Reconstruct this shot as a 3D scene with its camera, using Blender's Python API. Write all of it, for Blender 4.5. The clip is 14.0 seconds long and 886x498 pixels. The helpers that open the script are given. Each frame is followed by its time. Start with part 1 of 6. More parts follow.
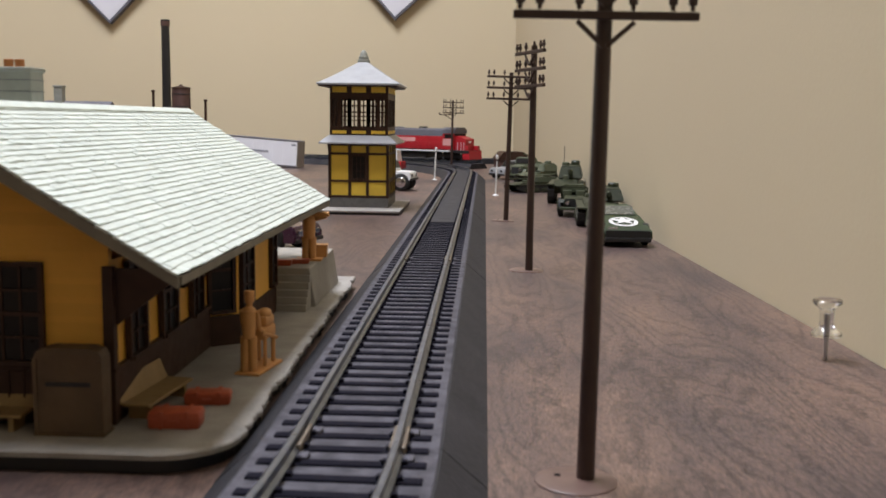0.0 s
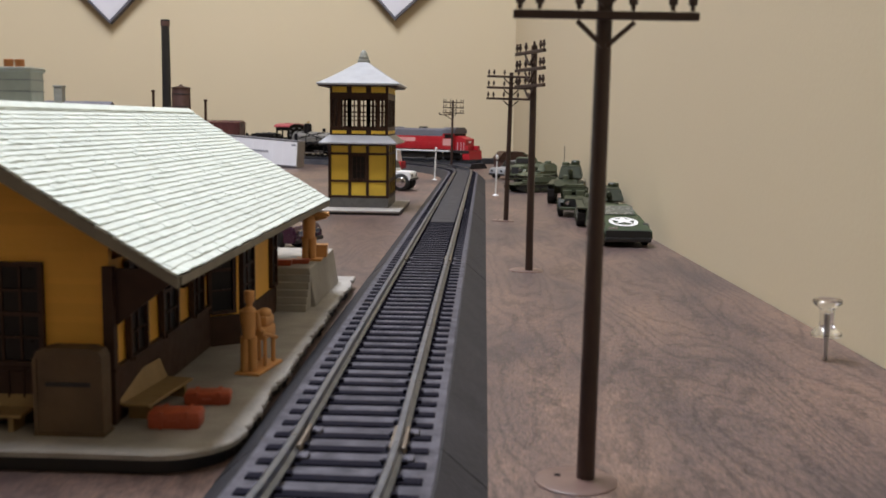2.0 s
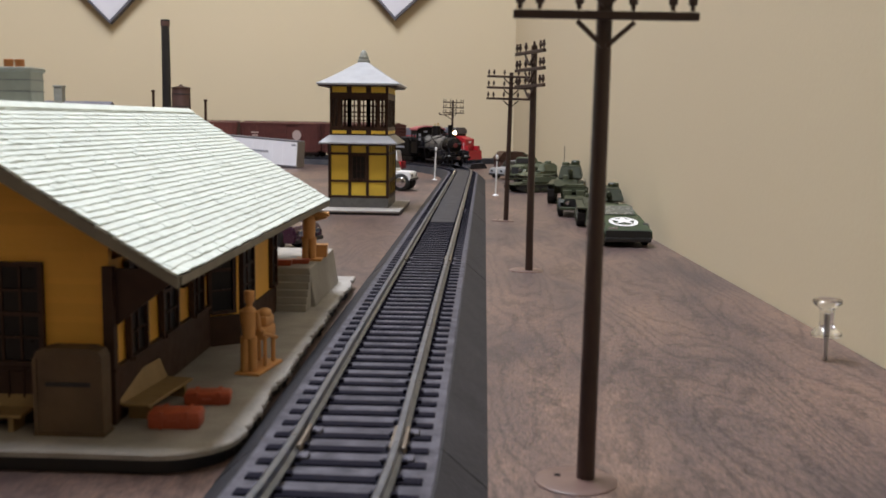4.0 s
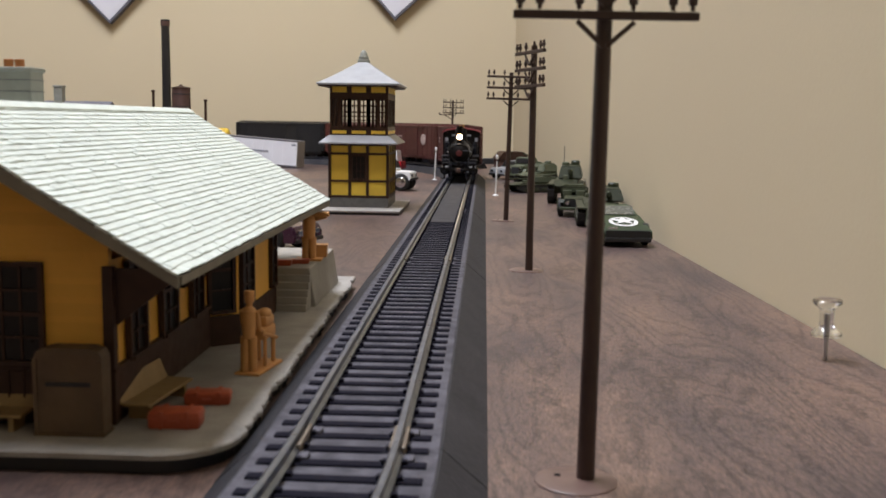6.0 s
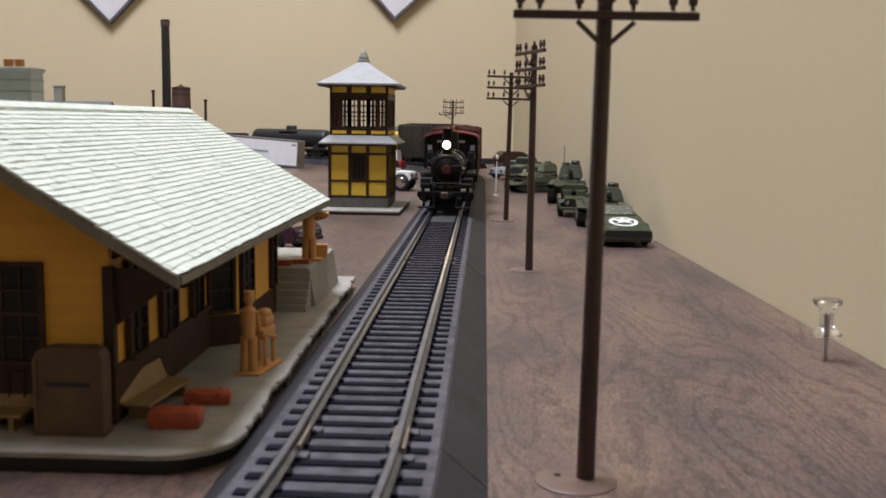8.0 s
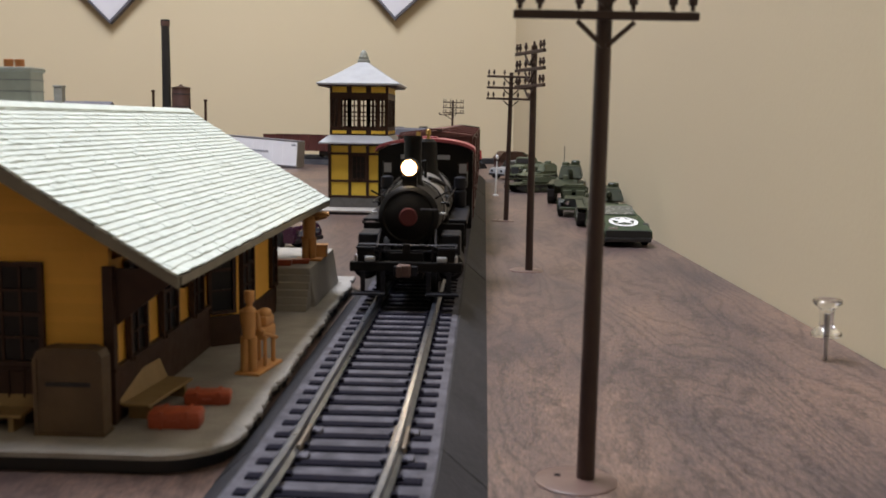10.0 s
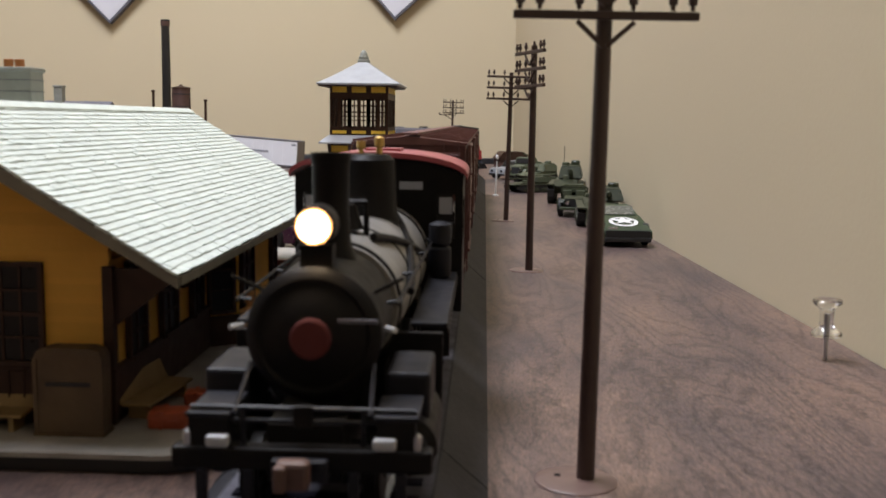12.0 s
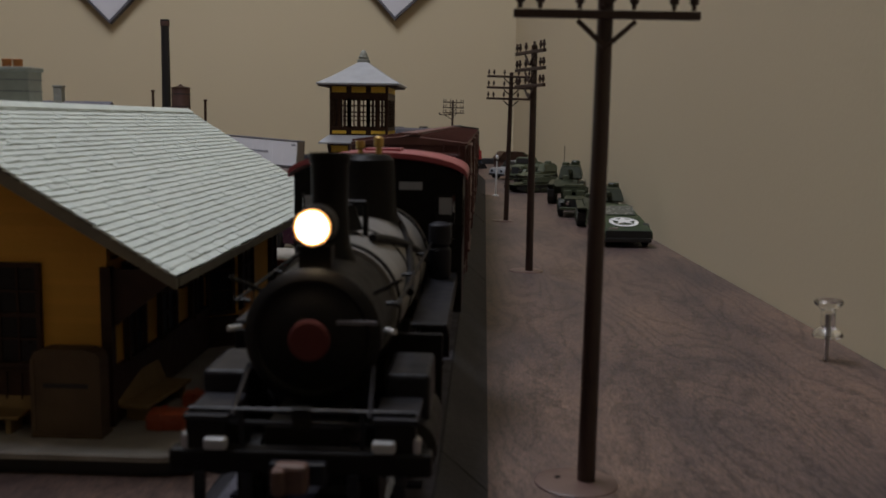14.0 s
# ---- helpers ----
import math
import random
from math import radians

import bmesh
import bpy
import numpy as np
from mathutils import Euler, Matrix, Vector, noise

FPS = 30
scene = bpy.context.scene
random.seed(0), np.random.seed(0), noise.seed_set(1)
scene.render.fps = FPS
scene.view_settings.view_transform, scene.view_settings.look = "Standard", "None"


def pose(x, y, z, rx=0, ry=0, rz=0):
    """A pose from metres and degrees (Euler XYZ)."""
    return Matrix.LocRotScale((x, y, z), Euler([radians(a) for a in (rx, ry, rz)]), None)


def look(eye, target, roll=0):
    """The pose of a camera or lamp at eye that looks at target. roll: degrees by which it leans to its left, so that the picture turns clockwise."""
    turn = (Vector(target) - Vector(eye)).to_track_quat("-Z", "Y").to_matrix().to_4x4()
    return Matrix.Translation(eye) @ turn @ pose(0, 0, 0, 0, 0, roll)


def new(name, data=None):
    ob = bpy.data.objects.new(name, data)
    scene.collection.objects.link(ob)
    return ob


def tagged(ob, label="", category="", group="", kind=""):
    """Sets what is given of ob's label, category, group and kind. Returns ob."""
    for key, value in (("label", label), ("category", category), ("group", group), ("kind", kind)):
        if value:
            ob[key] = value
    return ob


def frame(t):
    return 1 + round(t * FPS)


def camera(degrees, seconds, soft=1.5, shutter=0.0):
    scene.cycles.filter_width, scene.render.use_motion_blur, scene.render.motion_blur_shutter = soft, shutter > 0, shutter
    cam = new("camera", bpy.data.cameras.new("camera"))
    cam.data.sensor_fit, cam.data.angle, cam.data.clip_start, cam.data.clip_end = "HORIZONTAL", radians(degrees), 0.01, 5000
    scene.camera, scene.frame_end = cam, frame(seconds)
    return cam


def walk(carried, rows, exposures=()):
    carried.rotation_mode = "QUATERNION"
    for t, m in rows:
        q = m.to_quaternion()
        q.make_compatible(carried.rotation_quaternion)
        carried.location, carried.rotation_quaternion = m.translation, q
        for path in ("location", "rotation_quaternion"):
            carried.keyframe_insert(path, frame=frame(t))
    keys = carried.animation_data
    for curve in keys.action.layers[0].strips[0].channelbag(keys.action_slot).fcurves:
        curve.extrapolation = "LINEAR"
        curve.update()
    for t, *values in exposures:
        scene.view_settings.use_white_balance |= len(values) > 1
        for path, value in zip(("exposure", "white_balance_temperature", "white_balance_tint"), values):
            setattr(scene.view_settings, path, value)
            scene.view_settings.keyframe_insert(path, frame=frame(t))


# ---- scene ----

# ---------------------------------------------------------------- camera
CAM_Z = 0.0638
cam = camera(48.02, 14.0, soft=1.7)
cam.data.dof.use_dof, cam.data.dof.focus_distance, cam.data.dof.aperture_fstop = True, 0.62, 60.0   # near things are soft
YAW, PITCH, ROLL = radians(2.286), radians(7.35), 0.8


def aim(x, y, z):
    ahead = Vector((-math.sin(YAW) * math.cos(PITCH), math.cos(YAW) * math.cos(PITCH), -math.sin(PITCH)))
    return look((x, y, z), Vector((x, y, z)) + ahead, ROLL)


walk(cam, [(0.0, aim(0, 0, CAM_Z)), (12.4, aim(0, 0, CAM_Z)), (13.0, aim(0, 0.0002, CAM_Z)), (14.0, aim(0, 0.0010, CAM_Z))],
     exposures=[(0.0, 0.0), (13.4, 0.0), (13.6, -0.08), (13.7, -0.2), (13.8, -0.45), (13.9, -0.85), (14.0, -1.35)])

# ---------------------------------------------------------------- plan
RAIL_Z = 0.0105          # top of the rails above the table
BED_Z = 0.0070           # top of the roadbed
GAUGE = 0.0165
TRACK_X = -0.0226        # straight track, seen from above
NEAR_Y, FAR_Y = 0.163, 1.080   # where the straight ends
RADIUS, NEAR_RADIUS = 0.381, 0.457
FAR_LEG = FAR_Y + RADIUS
WALL_Y, WALL_X = 1.640, 0.112
LEFT_X, BACK_Y, CEIL_Z, FLOOR_Z = -2.60, -2.20, 1.66, -0.75

# ---------------------------------------------------------------- light
world = bpy.data.worlds.new("world")
scene.world = world
world.use_nodes = True
world.node_tree.nodes["Background"].inputs[0].default_value = (0.05, 0.05, 0.05, 1)
world.node_tree.nodes["Background"].inputs[1].default_value = 0.2


def ceiling_lamp(x, y, size_x, size_y, watts, colour):
    lamp = bpy.data.lights.new("ceiling_light_lamp", "AREA")
    lamp.shape, lamp.size, lamp.size_y, lamp.energy, lamp.color = "RECTANGLE", size_x, size_y, watts, colour
    ob = new("ceiling_light_lamp", lamp)
    ob.matrix_world = pose(x, y, CEIL_Z - 0.06)
    return ob


LIGHT_X, LIGHT_Y = -0.44, 0.51
ceiling_lamp(LIGHT_X, LIGHT_Y, 0.40, 0.90, 42.5, (0.845, 0.865, 0.965))

# ---------------------------------------------------------------- materials


def material(name, colour, rough=0.6, metal=0.0, alt=None, scale=60.0, mix=0.5, bump=0.0, bump_scale=400.0, emit=0.0,
             coat=0.0, per_object=0.0, stretch=(1, 1, 1), spec=0.5):
    """A surface with large blotches between colour and alt, fine grain in relief and uneven gloss."""
    m = bpy.data.materials.new(name)
    m.use_nodes = True
    t = m.node_tree
    n, link = t.nodes, t.links.new
    b = n["Principled BSDF"]
    alt = alt or tuple(c * 0.78 for c in colour)
    co = n.new("ShaderNodeTexCoord")
    mp = n.new("ShaderNodeMapping")
    mp.inputs["Scale"].default_value = stretch
    link(co.outputs["Object"], mp.inputs["Vector"])
    big = n.new("ShaderNodeTexNoise")
    big.inputs["Scale"].default_value, big.inputs["Detail"].default_value = scale, 6
    link(mp.outputs[0], big.inputs["Vector"])
    fine = n.new("ShaderNodeTexNoise")
    fine.inputs["Scale"].default_value, fine.inputs["Detail"].default_value = bump_scale, 4
    link(mp.outputs[0], fine.inputs["Vector"])
    r = n.new("ShaderNodeMapRange")
    r.inputs["From Min"].default_value, r.inputs["From Max"].default_value = 0.5 - mix / 2, 0.5 + mix / 2
    link(big.outputs["Fac"], r.inputs["Value"])
    c = n.new("ShaderNodeMix")
    c.data_type = "RGBA"
    c.inputs[6].default_value, c.inputs[7].default_value = (*colour, 1), (*alt, 1)
    link(r.outputs[0], c.inputs[0])
    last = c.outputs[2]
    if per_object:
        oi = n.new("ShaderNodeObjectInfo")
        pr = n.new("ShaderNodeMapRange")
        pr.inputs["To Min"].default_value, pr.inputs["To Max"].default_value = 1 - per_object, 1 + per_object
        link(oi.outputs["Random"], pr.inputs["Value"])
        hs = n.new("ShaderNodeHueSaturation")
        link(pr.outputs[0], hs.inputs["Value"])
        link(last, hs.inputs["Color"])
        last = hs.outputs[0]
    link(last, b.inputs["Base Color"])
    rr = n.new("ShaderNodeMapRange")
    rr.inputs["To Min"].default_value, rr.inputs["To Max"].default_value = max(rough - 0.1, 0.02), min(rough + 0.12, 1)
    link(fine.outputs["Fac"], rr.inputs["Value"])
    link(rr.outputs[0], b.inputs["Roughness"])
    b.inputs["Metallic"].default_value = metal
    b.inputs["Coat Weight"].default_value = coat
    b.inputs["Specular IOR Level"].default_value = spec
    if bump:
        bp = n.new("ShaderNodeBump")
        bp.inputs["Strength"].default_value, bp.inputs["Distance"].default_value = bump, 0.0006
        link(fine.outputs["Fac"], bp.inputs["Height"])
        link(bp.outputs[0], b.inputs["Normal"])
    if emit:
        b.inputs["Emission Color"].default_value = (*colour, 1)
        b.inputs["Emission Strength"].default_value = emit
    return m


WALL = material("wall_paint", (0.62, 0.53, 0.36), 0.75, scale=3, alt=(0.60, 0.51, 0.345), bump=0.12, bump_scale=500)
CEILING = material("ceiling_paint", (0.8, 0.78, 0.74), 0.9)
FLOORING = material("carpet", (0.34, 0.30, 0.25), 0.95)


def walnut(name):
    """Flat-sawn walnut laminate: long wandering growth rings, short dark pores and faint cloudy patches."""
    m = bpy.data.materials.new(name)
    m.use_nodes = True
    n, link = m.node_tree.nodes, m.node_tree.links.new
    b = n["Principled BSDF"]
    co = n.new("ShaderNodeTexCoord")

    def mapped(scale, turn=0.0):
        mp = n.new("ShaderNodeMapping")
        mp.inputs["Scale"].default_value = scale
        mp.inputs["Rotation"].default_value = (0, 0, turn)
        link(co.outputs["Object"], mp.inputs["Vector"])
        return mp.outputs[0]

    def noise_of(vec, scale, detail, rough=0.55):
        t = n.new("ShaderNodeTexNoise")
        t.inputs["Scale"].default_value, t.inputs["Detail"].default_value, t.inputs["Roughness"].default_value = scale, detail, rough
        link(vec, t.inputs["Vector"])
        return t.outputs["Fac"]

    def ramp(fac, stops):
        r = n.new("ShaderNodeValToRGB")
        r.color_ramp.elements[0].position, r.color_ramp.elements[0].color = stops[0][0], (*stops[0][1], 1)
        r.color_ramp.elements[1].position, r.color_ramp.elements[1].color = stops[-1][0], (*stops[-1][1], 1)
        for p, c in stops[1:-1]:
            el = r.color_ramp.elements.new(p)
            el.color = (*c, 1)
        link(fac, r.inputs[0])
        return r.outputs[0]

    def blend(kind, fac, a, c):
        x = n.new("ShaderNodeMix")
        x.data_type, x.blend_type = "RGBA", kind
        x.inputs[0].default_value = fac
        link(a, x.inputs[6])
        link(c, x.inputs[7])
        return x.outputs[2]
    # rings: bands of a slowly varying field, stretched along the grain
    field = noise_of(mapped((11.0, 2.0, 1.0), 0.10), 1.7, 3.0, 0.45)
    jag = noise_of(mapped((330.0, 190.0, 1.0), 0.2), 1.0, 3, 0.6)
    jagged = n.new("ShaderNodeMath")
    jagged.operation = "MULTIPLY_ADD"
    jagged.inputs[1].default_value = 0.040
    link(jag, jagged.inputs[0])
    link(field, jagged.inputs[2])
    mul = n.new("ShaderNodeMath")
    mul.operation = "MULTIPLY"
    mul.inputs[1].default_value = 62.0
    link(jagged.outputs[0], mul.inputs[0])
    sine = n.new("ShaderNodeMath")
    sine.operation = "PINGPONG"
    sine.inputs[1].default_value = 1.0
    link(mul.outputs[0], sine.inputs[0])
    rings = ramp(sine.outputs[0], [(0.0, (0.50, 0.47, 0.48)), (0.20, (0.82, 0.81, 0.82)), (0.65, (1.14, 1.11, 1.06)), (1.0, (1.0, 0.98, 0.97))])
    cloud = ramp(noise_of(mapped((2.6, 1.0, 1), 0.3), 8.0, 5, 0.6), [(0.34, (0.054, 0.042, 0.047)), (0.47, (0.104, 0.073, 0.067)), (0.64, (0.166, 0.112, 0.089))])
    pores = ramp(noise_of(mapped((1100.0, 190.0, 100.0), 0.16), 1.0, 4, 0.65), [(0.34, (0.48, 0.45, 0.46)), (0.46, (0.96, 0.95, 0.95)), (0.66, (1.24, 1.20, 1.15))])
    fine = ramp(noise_of(mapped((2400.0, 420.0, 200.0), 0.04), 1.0, 2), [(0.3, (0.62, 0.60, 0.61)), (0.7, (1.32, 1.30, 1.28))])
    colour = blend("MULTIPLY", 1.0, blend("MULTIPLY", 0.95, blend("MULTIPLY", 0.85, cloud, rings), pores), fine)
    link(colour, b.inputs["Base Color"])
    rr = n.new("ShaderNodeMapRange")
    rr.inputs["To Min"].default_value, rr.inputs["To Max"].default_value = 0.34, 0.56
    pore_h = noise_of(mapped((1100.0, 190.0, 100.0), 0.16), 1.0, 4, 0.65)
    link(pore_h, rr.inputs["Value"])
    link(rr.outputs[0], b.inputs["Roughness"])
    bp = n.new("ShaderNodeBump")
    bp.inputs["Strength"].default_value, bp.inputs["Distance"].default_value = 0.35, 0.0004
    link(pore_h, bp.inputs["Height"])
    link(bp.outputs[0], b.inputs["Normal"])
    return m


TABLE = walnut("walnut_board")
BED = material("roadbed_plastic", (0.042, 0.041, 0.046), 0.6, alt=(0.024, 0.024, 0.028), scale=75, bump=0.25, bump_scale=900, spec=0.15)
TIE = material("tie_plastic", (0.006, 0.0056, 0.011), 0.8, alt=(0.010, 0.0095, 0.017), scale=300, bump=0.15, bump_scale=1500, spec=0.08)
INFILL = material("infill_grey", (0.050, 0.048, 0.053), 0.7, alt=(0.030, 0.029, 0.032), scale=120, mix=0.4, spec=0.2)
# same plastic as BED, lightened for light from above; the mottling is its own
BALLAST_LIT = material("ballast_lit_top", (0.098, 0.094, 0.113), 0.7, alt=(0.045, 0.043, 0.053), scale=240, mix=0.30, bump=0.4, bump_scale=1300, spec=0.25)
RAIL = material("nickel_rail", (0.235, 0.270, 0.355), 0.30, metal=1.0, alt=(0.155, 0.178, 0.232), scale=200)
MAROON = material("maroon_plastic", (0.095, 0.027, 0.024), 0.45, alt=(0.065, 0.020, 0.018), scale=120)
BLACK = material("black_plastic", (0.018, 0.018, 0.02), 0.42)
YELLOW = material("yellow_plastic", (0.75, 0.50, 0.04), 0.4)
RED = material("red_plastic", (0.46, 0.018, 0.028), 0.38, alt=(0.38, 0.014, 0.022))
CREAM = material("roof_cream", (0.63, 0.69, 0.64), 0.65, alt=(0.54, 0.595, 0.55), scale=210, mix=0.35, per_object=0.06)
OCHRE = material("ochre_siding", (0.80, 0.44, 0.07), 0.55, alt=(0.70, 0.37, 0.055), scale=90, bump=0.15, bump_scale=700, per_object=0.05)
BROWN = material("brown_trim", (0.055, 0.026, 0.015), 0.5, alt=(0.035, 0.016, 0.010), scale=200, spec=0.3)
GREY = material("grey_plastic", (0.33, 0.31, 0.28), 0.65)
# amber emission that imitates the warm bloom round the lit lens
LAMP_HALO = material("headlamp_halo", (1.0, 0.50, 0.20), 0.3, emit=1.5)
LAMP_GLASS = material("lit_headlamp", (1.0, 0.78, 0.50), 0.3, emit=110)

RAIL_SIDE = material("rail_joiner_metal", (0.30, 0.27, 0.24), 0.5, metal=0.8, alt=(0.25, 0.2, 0.15), scale=500)
POLE = material("pole_plastic", (0.050, 0.026, 0.020), 0.42, alt=(0.035, 0.018, 0.014), scale=120, bump=0.1)
TAPE = material("pole_foot", (0.150, 0.096, 0.082), 0.36, alt=(0.11, 0.066, 0.056), scale=150)
PLATFORM = material("platform_plastic", (0.35, 0.332, 0.308), 0.7, alt=(0.235, 0.223, 0.206), scale=120, bump=0.35, bump_scale=1200)
DOCK = material("dock_plastic", (0.34, 0.32, 0.28), 0.65, alt=(0.26, 0.245, 0.22), scale=140, bump=0.2, bump_scale=1000)
PANE = material("dark_pane", (0.012, 0.011, 0.012), 0.30, alt=(0.02, 0.018, 0.017), spec=0.2)
# dark glass made paler: a reflection put into the base colour
PANE_SHEEN = material("windscreen_sheen", (0.13, 0.135, 0.115), 0.25, alt=(0.09, 0.095, 0.08))
ROOF_EDGE = material("roof_edge", (0.23, 0.21, 0.16), 0.65, alt=(0.16, 0.145, 0.115), scale=150)
CHIMNEY = material("chimney_plastic", (0.30, 0.31, 0.27), 0.7, alt=(0.23, 0.24, 0.21), scale=250, bump=0.2)
POT = material("clay_pot", (0.55, 0.22, 0.07), 0.6)
TERRACOTTA = material("terracotta_plastic", (0.42, 0.085, 0.035), 0.45, alt=(0.32, 0.06, 0.028), scale=300)
BENCH = material("olive_plastic", (0.30, 0.20, 0.085), 0.55, alt=(0.22, 0.145, 0.06), scale=200)
CRATE = material("crate_plastic", (0.125, 0.08, 0.042), 0.6, alt=(0.07, 0.044, 0.024), scale=150, bump=0.2)
FIGURE = material("tan_plastic", (0.62, 0.32, 0.11), 0.5, alt=(0.55, 0.27, 0.09), scale=300)
TOWER_YELLOW = material("tower_yellow", (0.82, 0.57, 0.065), 0.5, alt=(0.74, 0.50, 0.06), scale=150, per_object=0.06)
PLINTH = material("plinth_stone", (0.15, 0.145, 0.14), 0.7, alt=(0.10, 0.097, 0.094), scale=200, bump=0.3)
TOWER_ROOF = material("tower_roof", (0.36, 0.37, 0.39), 0.55, alt=(0.30, 0.31, 0.33), scale=120)
BOILER = material("boiler_lagging", (0.22, 0.208, 0.19), 0.45, alt=(0.15, 0.142, 0.13), scale=150)
LOCO_BLACK = material("locomotive_black", (0.0065, 0.0056, 0.0054), 0.46, alt=(0.010, 0.0085, 0.008), scale=300, spec=0.12)
LOCO_GREY = material("worn_grey_deck", (0.014, 0.014, 0.0195), 0.5, alt=(0.007, 0.007, 0.0095), scale=160, spec=0.22)
CAB_RED = material("cab_roof_red", (0.36, 0.075, 0.088), 0.38, alt=(0.29, 0.055, 0.065), scale=200)
BRASS = material("brass", (0.55, 0.36, 0.12), 0.32, metal=1.0)
PLATE_RED = material("number_plate_red", (0.080, 0.007, 0.006), 0.75)
STEEL = material("bright_steel", (0.50, 0.50, 0.52), 0.35, metal=0.9, alt=(0.38, 0.38, 0.4))
RUST = material("rusty_coupler", (0.10, 0.05, 0.038), 0.6, alt=(0.06, 0.03, 0.022), scale=400)
WHITE = material("white_paint", (0.78, 0.78, 0.77), 0.45, alt=(0.70, 0.70, 0.70))
OLIVE = material("army_green", (0.030, 0.038, 0.017), 0.45, alt=(0.016, 0.021, 0.010), scale=90, bump=0.15)
OLIVE_PALE = material("army_green_faded", (0.095, 0.105, 0.065), 0.55, alt=(0.06, 0.075, 0.04), scale=90)
GLOSS_GREEN = material("gloss_green", (0.025, 0.048, 0.018), 0.40)
RUBBER = material("rubber", (0.02, 0.02, 0.02), 0.7)
CHROME = material("chrome", (0.7, 0.7, 0.72), 0.15, metal=1.0)
SILVER = material("silver_paint", (0.45, 0.46, 0.48), 0.35, metal=0.3)
PURPLE = material("dark_purple_paint", (0.06, 0.015, 0.045), 0.25, coat=0.5)
BRICK_BROWN = material("brown_building", (0.115, 0.062, 0.052), 0.6, alt=(0.08, 0.042, 0.036), scale=200)
TRAILER = material("trailer_white", (0.80, 0.81, 0.86), 0.4, alt=(0.74, 0.75, 0.80), scale=40)
# pale grey for lettering, and for light painted on the cab panes
LETTER_PANE_GREY = material("grey_letters_and_pane_light", (0.33, 0.34, 0.38), 0.5)
LETTER = material("faded_lettering", (0.45, 0.36, 0.34), 0.6, alt=(0.36, 0.28, 0.26), scale=400)
SLATE = material("slate_blue_grey", (0.12, 0.12, 0.145), 0.45)
PAPER = material("print_paper", (0.70, 0.70, 0.75), 0.5, alt=(0.64, 0.64, 0.70), scale=12)
LIGHT_PANEL = material("light_diffuser", (0.85, 0.9, 1.0), 0.5, emit=4)


def clear_plastic():
    m = bpy.data.materials.new("clear_plastic")
    m.use_nodes = True
    b = m.node_tree.nodes["Principled BSDF"]
    b.inputs["Base Color"].default_value = (0.95, 0.95, 0.95, 1)
    b.inputs["Roughness"].default_value = 0.16
    b.inputs["Transmission Weight"].default_value = 1.0
    b.inputs["IOR"].default_value = 1.46
    return m


CLEAR = clear_plastic()
HOLE_SHADE = material("dark_hole", (0.01, 0.008, 0.008), 0.8, spec=0.15)
MAROON_ROOF = material("maroon_roof", (0.15, 0.055, 0.048), 0.5, alt=(0.10, 0.035, 0.03), scale=150)
OXIDE = material("oxide_red_plastic", (0.13, 0.036, 0.028), 0.5, alt=(0.09, 0.026, 0.02), scale=120)
LETTER_PINK = material("pale_lettering", (0.75, 0.38, 0.36), 0.5)

# ---------------------------------------------------------------- mesh helpers


def box(bm, x0, x1, y0, y1, z0, z1, bevel=0.0, m=None):
    made = bmesh.ops.create_cube(bm, size=1, matrix=Matrix.LocRotScale(((x0 + x1) / 2, (y0 + y1) / 2, (z0 + z1) / 2), None, (abs(x1 - x0), abs(y1 - y0), abs(z1 - z0))))
    verts = made["verts"]
    if bevel:
        edges = list({e for v in verts for e in v.link_edges})
        out = bmesh.ops.bevel(bm, geom=edges, offset=bevel, segments=2, affect="EDGES", profile=0.5, clamp_overlap=True)
        verts = out["verts"]
    if m is not None:
        bmesh.ops.transform(bm, matrix=m, verts=list({v for v in verts}))
    return bm


def rod(bm, a, b, r0, r1=None, sides=12, caps=True):
    a, b = Vector(a), Vector(b)
    q = (b - a).to_track_quat("Z", "Y").to_matrix().to_4x4()
    bmesh.ops.create_cone(bm, cap_ends=caps, segments=sides, radius1=r0, radius2=r0 if r1 is None else r1, depth=(b - a).length,
                          matrix=Matrix.Translation((a + b) / 2) @ q)
    return bm


def turned(bm, profile, sides=20, m=Matrix()):
    """A body of revolution about z from (radius, height) pairs."""
    rings = []
    for r, z in profile:
        rings.append([bm.verts.new(m @ Vector((r * math.cos(a), r * math.sin(a), z))) for a in [2 * math.pi * i / sides for i in range(sides)]])
    for lo, hi in zip(rings, rings[1:]):
        for i in range(sides):
            bm.faces.new((lo[i], lo[(i + 1) % sides], hi[(i + 1) % sides], hi[i]))
    bm.faces.new(list(reversed(rings[0])))
    bm.faces.new(rings[-1])
    return bm


def prism(bm, outline, a, b, axis="z"):
    """A prism over a 2D outline from a to b along the axis."""
    def at(p, h):
        return {"z": (p[0], p[1], h), "y": (p[0], h, p[1]), "x": (h, p[0], p[1])}[axis]
    lo = [bm.verts.new(at(p, a)) for p in outline]
    hi = [bm.verts.new(at(p, b)) for p in outline]
    n = len(outline)
    for i in range(n):
        bm.faces.new((lo[i], lo[(i + 1) % n], hi[(i + 1) % n], hi[i]))
    bm.faces.new(list(reversed(lo)))
    bm.faces.new(hi)
    bmesh.ops.recalc_face_normals(bm, faces=bm.faces)
    return bm


